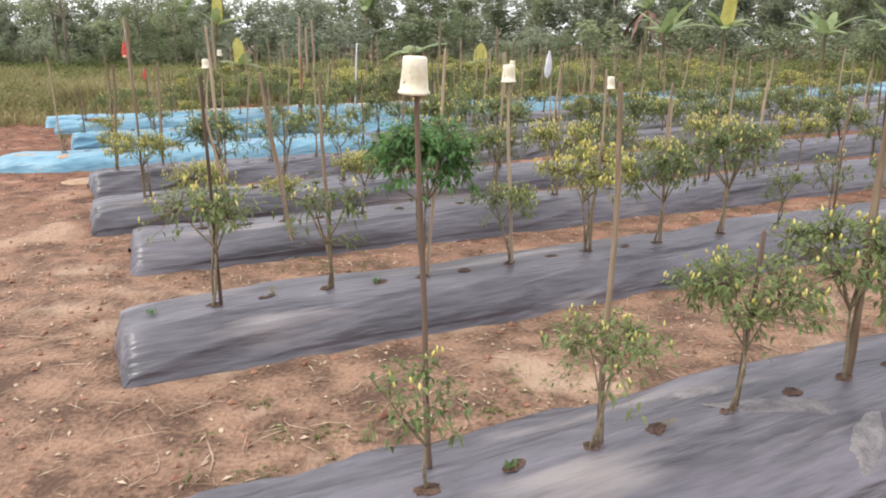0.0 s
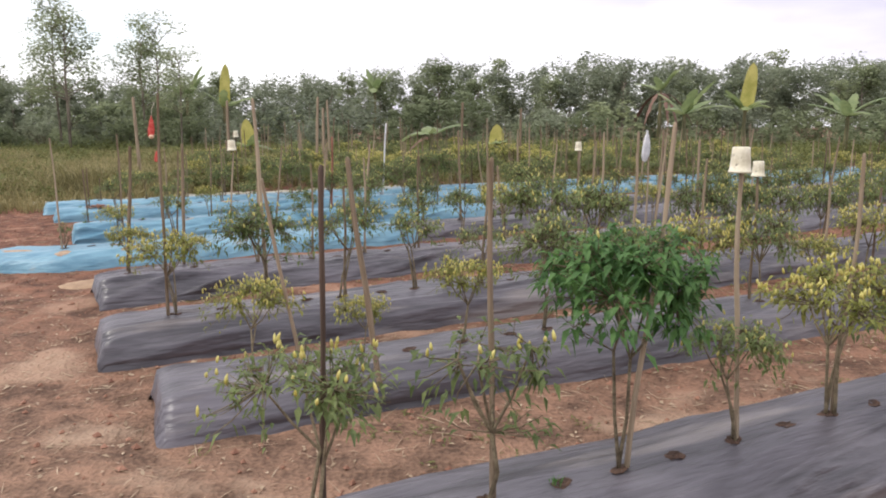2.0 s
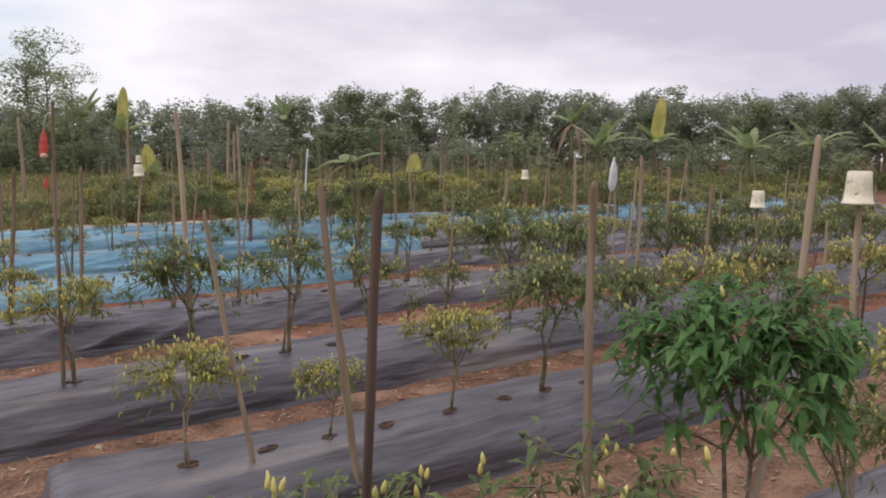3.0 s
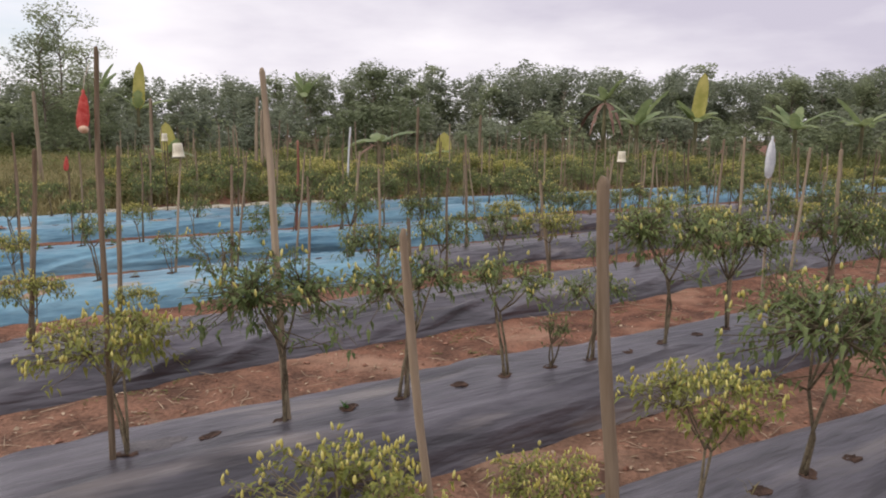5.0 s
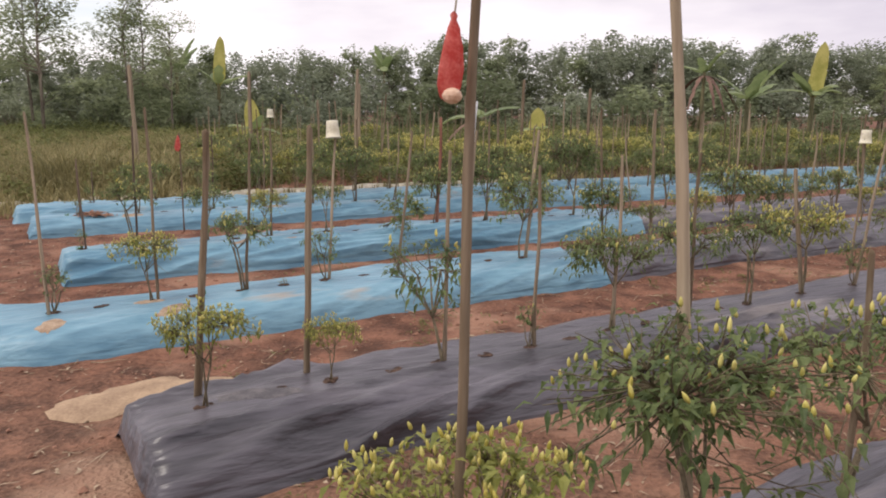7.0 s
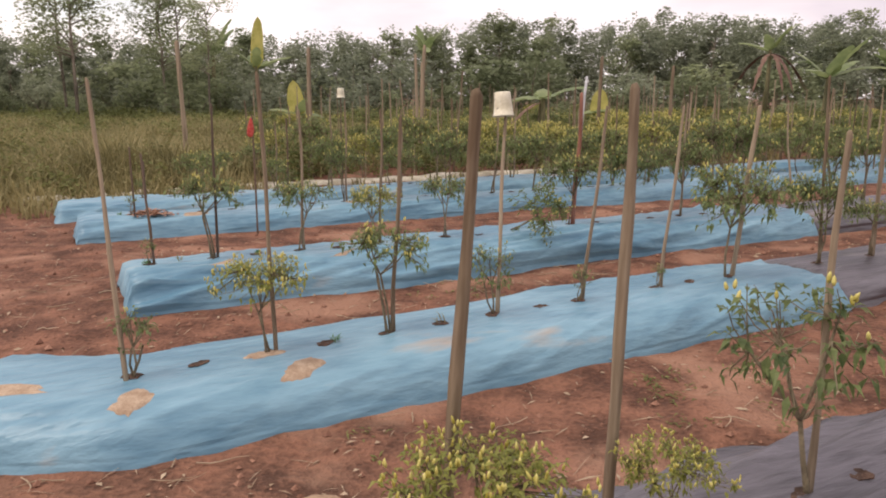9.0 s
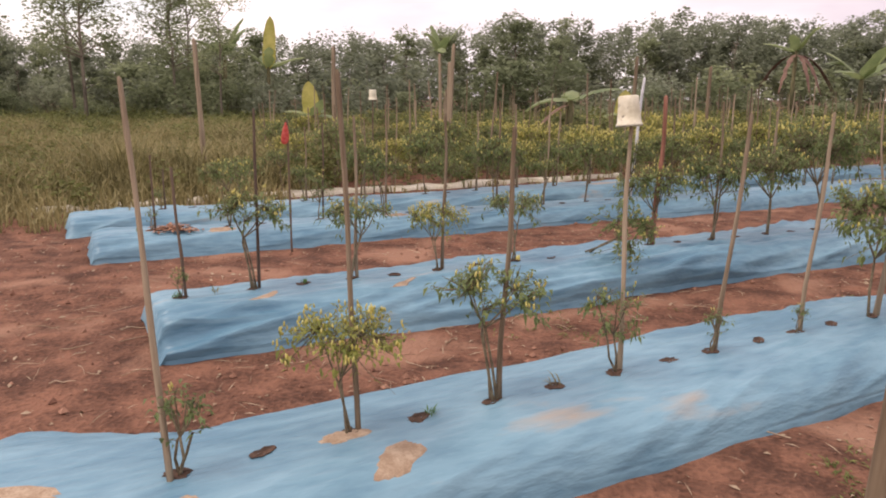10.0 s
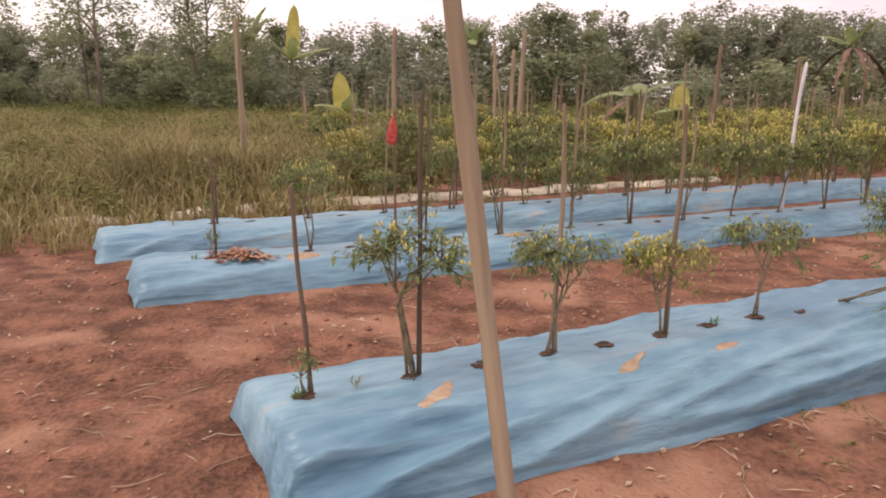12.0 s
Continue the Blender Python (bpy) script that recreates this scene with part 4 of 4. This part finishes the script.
# ---------------------------------------------------------------- banana plants
def banana_blade(p0, way, length, width, droop, mat, parent, ragged=0.25, seed=0):
    r = random.Random(seed)
    verts, faces = [], []
    way = Vector(way).normalized()
    side = way.cross(Vector((0, 0, 1)))
    side = side.normalized() if side.length > 0.15 else Vector((1, 0, 0))
    n = 16
    for i in range(n + 1):
        u = i / n
        c = Vector(p0) + way * length * u - Vector((0, 0, droop * length * u * u))
        w = width * 0.5 * min(1, u * 4 + 0.12) * math.sqrt(max(0.0, 1 - u ** 4))
        a, b = (w * (1 - ragged * r.random()) for _ in range(2))
        verts += [c - side * a - Vector((0, 0, 0.35 * a)), c, c + side * b - Vector((0, 0, 0.35 * b))]
    for i in range(n):
        for k in range(2):
            a = i * 3 + k
            faces.append((a, a + 1, a + 4, a + 3))
    return mesh_object("banana_leaf", verts, faces, mat, parent, "yellowing leaf" if mat is YELLOW_BANANA else ("withered brown leaf" if mat is DRY_LEAF else ""))


def banana_plant(x, y, stem, leaves, seed, yellow=0, length=1.7, dry=0, upright=0.6):
    r = random.Random(seed)
    root = new("banana_plant")
    root.location = (x, y, 0)
    verts, faces = [], []
    tube(verts, faces, [(0, 0, -0.05), (0.03, 0, stem * 0.5), (0.05, 0.02, stem), (0.05, 0.02, stem + 0.3)], [0.14, 0.11, 0.08, 0.03], 9)
    mesh_object("trunk", verts, faces, BANANA_STEM, root)
    for i in range(leaves):
        a = 6.28 * i / leaves + r.uniform(-0.4, 0.4)
        up = r.uniform(0.1, 1.5) * upright
        banana_blade((0.05, 0.02, stem), (math.cos(a), math.sin(a), up + 0.3), length * r.uniform(0.75, 1.1), 0.6, r.uniform(0.2, 0.6), BANANA, root, 0.4, seed + i)
    for i in range(yellow):
        banana_blade((0.05, 0.0, stem - 0.1), (r.uniform(-0.1, 0.1), -0.05, 1), length * 1.15, 0.7, 0.02, YELLOW_BANANA, root, 0.06, seed + 50 + i)
    for i in range(dry):
        a = r.uniform(0, 6.28)
        banana_blade((0.05, 0.0, stem - 0.1), (math.cos(a), math.sin(a), 0.1), length * 0.8, 0.3, 1.1, DRY_LEAF, root, 0.6, seed + 70 + i)
    words = "banana plant with one upright yellow leaf" if yellow else ("banana plant with withered brown hanging leaves" if dry else "banana plant with long arching ragged leaves")
    tagged(root, words, "banana plant", "banana plants at the field edge")


banana_plant(-18.6, 45.5, 3.0, 5, 7, 1, 2.3, 0, 0.7)
banana_plant(-20.4, 44.5, 3.5, 8, 17, 0, 2.7, 0, 1.9)
banana_plant(-10.8, 51.5, 4.0, 7, 27, 0, 2.5, 0, 1.5)
banana_plant(-13.7, 36.8, 0.9, 5, 37, 1, 1.25, 0, 0.5)
banana_plant(-4.4, 31.7, 1.5, 4, 47, 0, 1.9, 1, 0.5)
banana_plant(-2.2, 38.0, 1.0, 4, 57, 1, 0.9, 0, 0.5)
banana_plant(6.9, 48.0, 3.8, 6, 67, 0, 2.4, 8, 1.3)
banana_plant(9.6, 40.5, 2.5, 8, 77, 1, 2.1, 0, 0.8)
banana_plant(6.6, 39.5, 2.3, 8, 87, 0, 2.5, 0, 0.9)
banana_plant(14.5, 41.0, 2.2, 8, 97, 0, 2.5, 0, 0.8)
banana_plant(18.5, 42.5, 2.4, 8, 107, 0, 2.5, 0, 0.8)
banana_plant(23.5, 44.5, 2.4, 8, 127, 0, 2.5, 0, 0.9)
banana_plant(-30.0, 36.0, 2.0, 6, 117, 0, 1.9, 6, 0.5)


# ---------------------------------------------------------------- rolled cloth along the edge of the field
def rolled_cloth():
    pts = [(-12.2, 18.9), (-11.2, 19.6), (-10.3, 20.5), (-9.3, 21.3), (-8.2, 22.0), (-7.0, 22.8), (-5.4, 24.0), (-3.6, 25.2)]
    verts, faces, n = [], [], 9
    rows = 110
    for i in range(rows + 1):
        u = i / rows * (len(pts) - 1)
        k = min(int(u), len(pts) - 2)
        p = Vector((*pts[k], 0)).lerp(Vector((*pts[k + 1], 0)), u - k)
        p += Vector((0.10 * noise.noise(Vector((u * 2, 0, 0))), 0.10 * noise.noise(Vector((u * 2, 5, 0))), 0))
        wide = 0.15 + 0.11 * noise.noise(Vector((u * 1.7, 9, 0)))
        high = 0.09 + 0.05 * noise.noise(Vector((u * 2.3, 3, 0)))
        for q in range(n):
            a = math.pi * q / (n - 1)
            verts.append(p + Vector((-0.57, 0.82, 0)) * (-wide * math.cos(a)) + Vector((0, 0, high * math.sin(a) * (1 + 0.35 * noise.noise(Vector((u * 5, q * 0.7, 2)))) - 0.01)))
    for i in range(rows):
        for q in range(n - 1):
            a = i * n + q
            faces.append((a, a + 1, a + n + 1, a + n))
    ob = mesh_object("rolled_cloth", verts, faces, CANVAS)
    tagged(ob, "crumpled cream sacking rolled along the field edge", "cloth")


rolled_cloth()


# ---------------------------------------------------------------- litter on the soil
def bed_free(x, y):
    p = Vector((x, y, 0))
    for key, bed in BEDS.items():
        for a, b in zip(bed["crest"], bed["crest"][1:]):
            a, b = Vector((*a, 0)), Vector((*b, 0))
            d = (b - a).normalized()
            s, off = (p - a).dot(d), (p - a).cross(d).z * -1
            if -0.1 < s < (b - a).length + 0.1 and -bed["front"] - 0.04 < off < bed["rear"] + 0.04:
                return False
    return True


def litter():
    g = np.random.default_rng(12)
    verts, faces, cv, cf = [], [], [], []
    n = 0
    while n < 17000:
        x, y = -13 + 19 * g.random(), 2 + 18 * g.random()
        if beyond(x, y) > -0.5 or not bed_free(x, y) or (y > 10.5 and g.random() < 0.55):
            continue
        n += 1
        z = ground_height(x, y) + 0.006
        a = g.random() * 6.28
        if g.random() < 0.5:
            long, wide = 0.03 + 0.11 * g.random() ** 2, 0.0016 + 0.0018 * g.random()
        else:
            long, wide = 0.010 + 0.024 * g.random() ** 2, 0.005 + 0.008 * g.random()
        u, v = np.array([math.cos(a), math.sin(a), 0.15 * g.normal()]), np.array([-math.sin(a), math.cos(a), 0.3 * g.normal()])
        p = np.array([x, y, z])
        s = len(verts)
        verts.extend((p - u * long, p - v * wide + [0, 0, 0.004], p + v * wide + [0, 0, 0.006], p + u * long))
        faces.extend(((s, s + 1, s + 2), (s + 1, s + 3, s + 2)))
    n = 0
    while n < 9000:
        x, y = -13 + 19 * g.random(), 2 + 18 * g.random()
        if beyond(x, y) > 0.4 or not bed_free(x, y):
            continue
        n += 1
        k = 0.005 + 0.024 * g.random() ** 3
        p = np.array([x, y, ground_height(x, y) + k * 0.25])
        s = len(cv)
        for d in ((1, 0, 0), (0, 1, 0), (-1, 0, 0), (0, -1, 0), (0.2, 0.2, 0.8), (0, 0, -0.6)):
            cv.append(p + np.array(d) * k * (0.7 + 0.6 * g.random(3)))
        for i in range(4):
            cf.append((s + i, s + (i + 1) % 4, s + 4))
            cf.append((s + (i + 1) % 4, s + i, s + 5))
    tagged(mesh_object("straw_litter", verts, faces, STRAW, smooth=False), "pale dry straw and dead leaves scattered on the soil", "litter", kind="stuff")
    tagged(mesh_object("soil_clods", cv, cf, CLOD, smooth=False), "small crumbs and clods of red soil", "clods", kind="stuff")


litter()


def dry_twigs():
    """Bent dry stalks pulled from the beds and left in the furrows."""
    r = random.Random(44)
    verts, faces = [], []
    n = 0
    while n < 420:
        x, y = r.uniform(-9, 4), r.uniform(2.5, 16)
        if not bed_free(x, y) or x < -0.62 * (y - 3) - 1.6 or noise.noise(Vector((x * 0.8, y * 0.8, 1))) < -0.1:
            continue
        n += 1
        a, long = r.uniform(0, 6.28), r.uniform(0.08, 0.30)
        p = Vector((x, y, 0))
        path = []
        for k in range(5):
            path.append(Vector((p.x, p.y, ground_height(p.x, p.y) + 0.008 + 0.012 * r.random())))
            a += r.gauss(0, 0.35)
            p = p + Vector((math.cos(a), math.sin(a), 0)) * long / 4
        w = r.uniform(0.0018, 0.0042)
        tube(verts, faces, path, [w, w, w * 0.9, w * 0.7, w * 0.4], 4, False)
    tagged(mesh_object("dry_twigs", verts, faces, STRAW), "bent dry stalks lying in the furrows", "twigs", kind="stuff")


dry_twigs()


# ---------------------------------------------------------------- small things on beds and soil
def sand_patch():
    verts, faces, n, rings = [], [], 28, 7
    verts.append(Vector((0, 0, 0.035)))
    for j in range(1, rings + 1):
        for k in range(n):
            a = 2 * math.pi * k / n
            r = j / rings * (1 + 0.45 * noise.noise(Vector((math.cos(a) * 1.5, math.sin(a) * 1.5, 4))) + 0.2 * noise.noise(Vector((math.cos(a) * 5, math.sin(a) * 5, 7))))
            verts.append(Vector((0.52 * r * math.cos(a), 0.27 * r * math.sin(a), 0.040 * (1 - (j / rings) ** 2) - 0.004 * (j == rings) * 4 + 0.006 * noise.noise(Vector((a * 3, j, 0))))))
    for k in range(n):
        faces.append((0, 1 + k, 1 + (k + 1) % n))
        for j in range(rings - 1):
            a, b = 1 + j * n + k, 1 + j * n + (k + 1) % n
            faces.append((a, a + n, b + n, b))
    ob = mesh_object("spilled_sand", verts, faces, SAND)
    ob.matrix_basis = pose(-5.50, 11.24, ground_height(-5.5, 11.24), 0, 0, 40)
    tagged(ob, "low heap of pale yellow sand spilled in the furrow", "sand")


sand_patch()


def tuft_mesh(seed, blades, high, mat):
    r = random.Random(seed)
    verts, faces = [], []
    for _ in range(blades):
        a = r.uniform(0, 6.28)
        leaf(verts, faces, (r.gauss(0, 0.012), r.gauss(0, 0.012), -0.005), (math.cos(a) * 0.6, math.sin(a) * 0.6, r.uniform(0.5, 1.4)), high * r.uniform(0.5, 1.1), 0.008, 0.3)
    me = bpy.data.meshes.new("weed_tuft")
    me.from_pydata([tuple(v) for v in verts], [], faces)
    me.materials.append(mat)
    return me


TUFTS = [tuft_mesh(i, 16, 0.075, LUSH) for i in range(2)] + [tuft_mesh(5 + i, 9, 0.12, GRASS) for i in range(2)]
for key, x in (("front", 1.19), ("front", 0.56), ("second", -1.62), ("second", -1.0), ("second", -0.42), ("third", -0.72), ("fourth", -2.5), ("sixth", -5.7), ("sixth", -5.16),
               ("seventh", -7.42), ("seventh", -7.62), ("seventh", -6.9), ("seventh", -5.7), ("eighth", -9.3), ("ninth", -10.2)):
    s = on_crest(key, x)
    p, d = crest_at(key, s)
    ob = new("weed_tuft", TUFTS[int(abs(x) * 10) % 4])
    ob.matrix_basis = pose(p.x, p.y, crest_height(key, s) + 0.004, 0, 0, x * 90)
    tagged(ob, "small green weed tuft in an empty planting hole", "weed", "weed tufts on the beds")


def leaf_pile():
    r = random.Random(8)
    verts, faces = [], []
    for _ in range(170):
        x, y = r.gauss(0, 0.11), r.gauss(0, 0.07)
        a = r.uniform(0, 6.28)
        leaf(verts, faces, (x, y, 0.06 * math.exp(-(x * x + y * y) * 40) * r.random() + 0.008), (math.cos(a), math.sin(a), r.uniform(-0.1, 0.3)), 0.09, 0.035, 0.1)
    ob = mesh_object("dead_leaf_heap", verts, faces, DRY_SOILED, smooth=False)
    s = on_crest("eighth", -9.0)
    p, d = crest_at("eighth", s)
    ob.matrix_basis = pose(p.x, p.y - 0.05, crest_height("eighth", s) - 0.01)
    tagged(ob, "small heap of reddish dead leaves on the blue mulch", "dead leaves")


DRY_SOILED = material("dead_leaf", (0.28, 0.13, 0.08), (0.55, 0.33, 0.22), 9, 0.8, 0.0, 40, island=0.5)
leaf_pile()


def furrow_weeds():
    g = np.random.default_rng(21)
    verts, faces = [], []
    n = 0
    while n < 420:
        x, y = -9 + 14 * g.random(), 3 + 13 * g.random()
        if not bed_free(x, y) or noise.noise(Vector((x * 0.9, y * 0.9, 6))) < 0.12 or x < -0.62 * (y - 3):
            continue
        n += 1
        z = ground_height(x, y)
        for _ in range(7):
            a = g.random() * 6.28
            leaf(verts, faces, (x + g.normal() * 0.03, y + g.normal() * 0.03, z), (math.cos(a), math.sin(a), 0.2 + 0.8 * g.random()), 0.02 + 0.05 * g.random(), 0.008 + 0.008 * g.random(), 0.3)
    tagged(mesh_object("furrow_weeds", verts, faces, WEED, smooth=False), "low green weeds sprouting in the furrows", "weeds", kind="stuff")


furrow_weeds()

# prototypes that no row took up
for protos in (*KINDS.values(), TREES, SPARSE, SHRUBS):
    for proto in protos:
        if proto not in USED:
            for ob in (*proto.children_recursive, proto):
                bpy.data.objects.remove(ob)
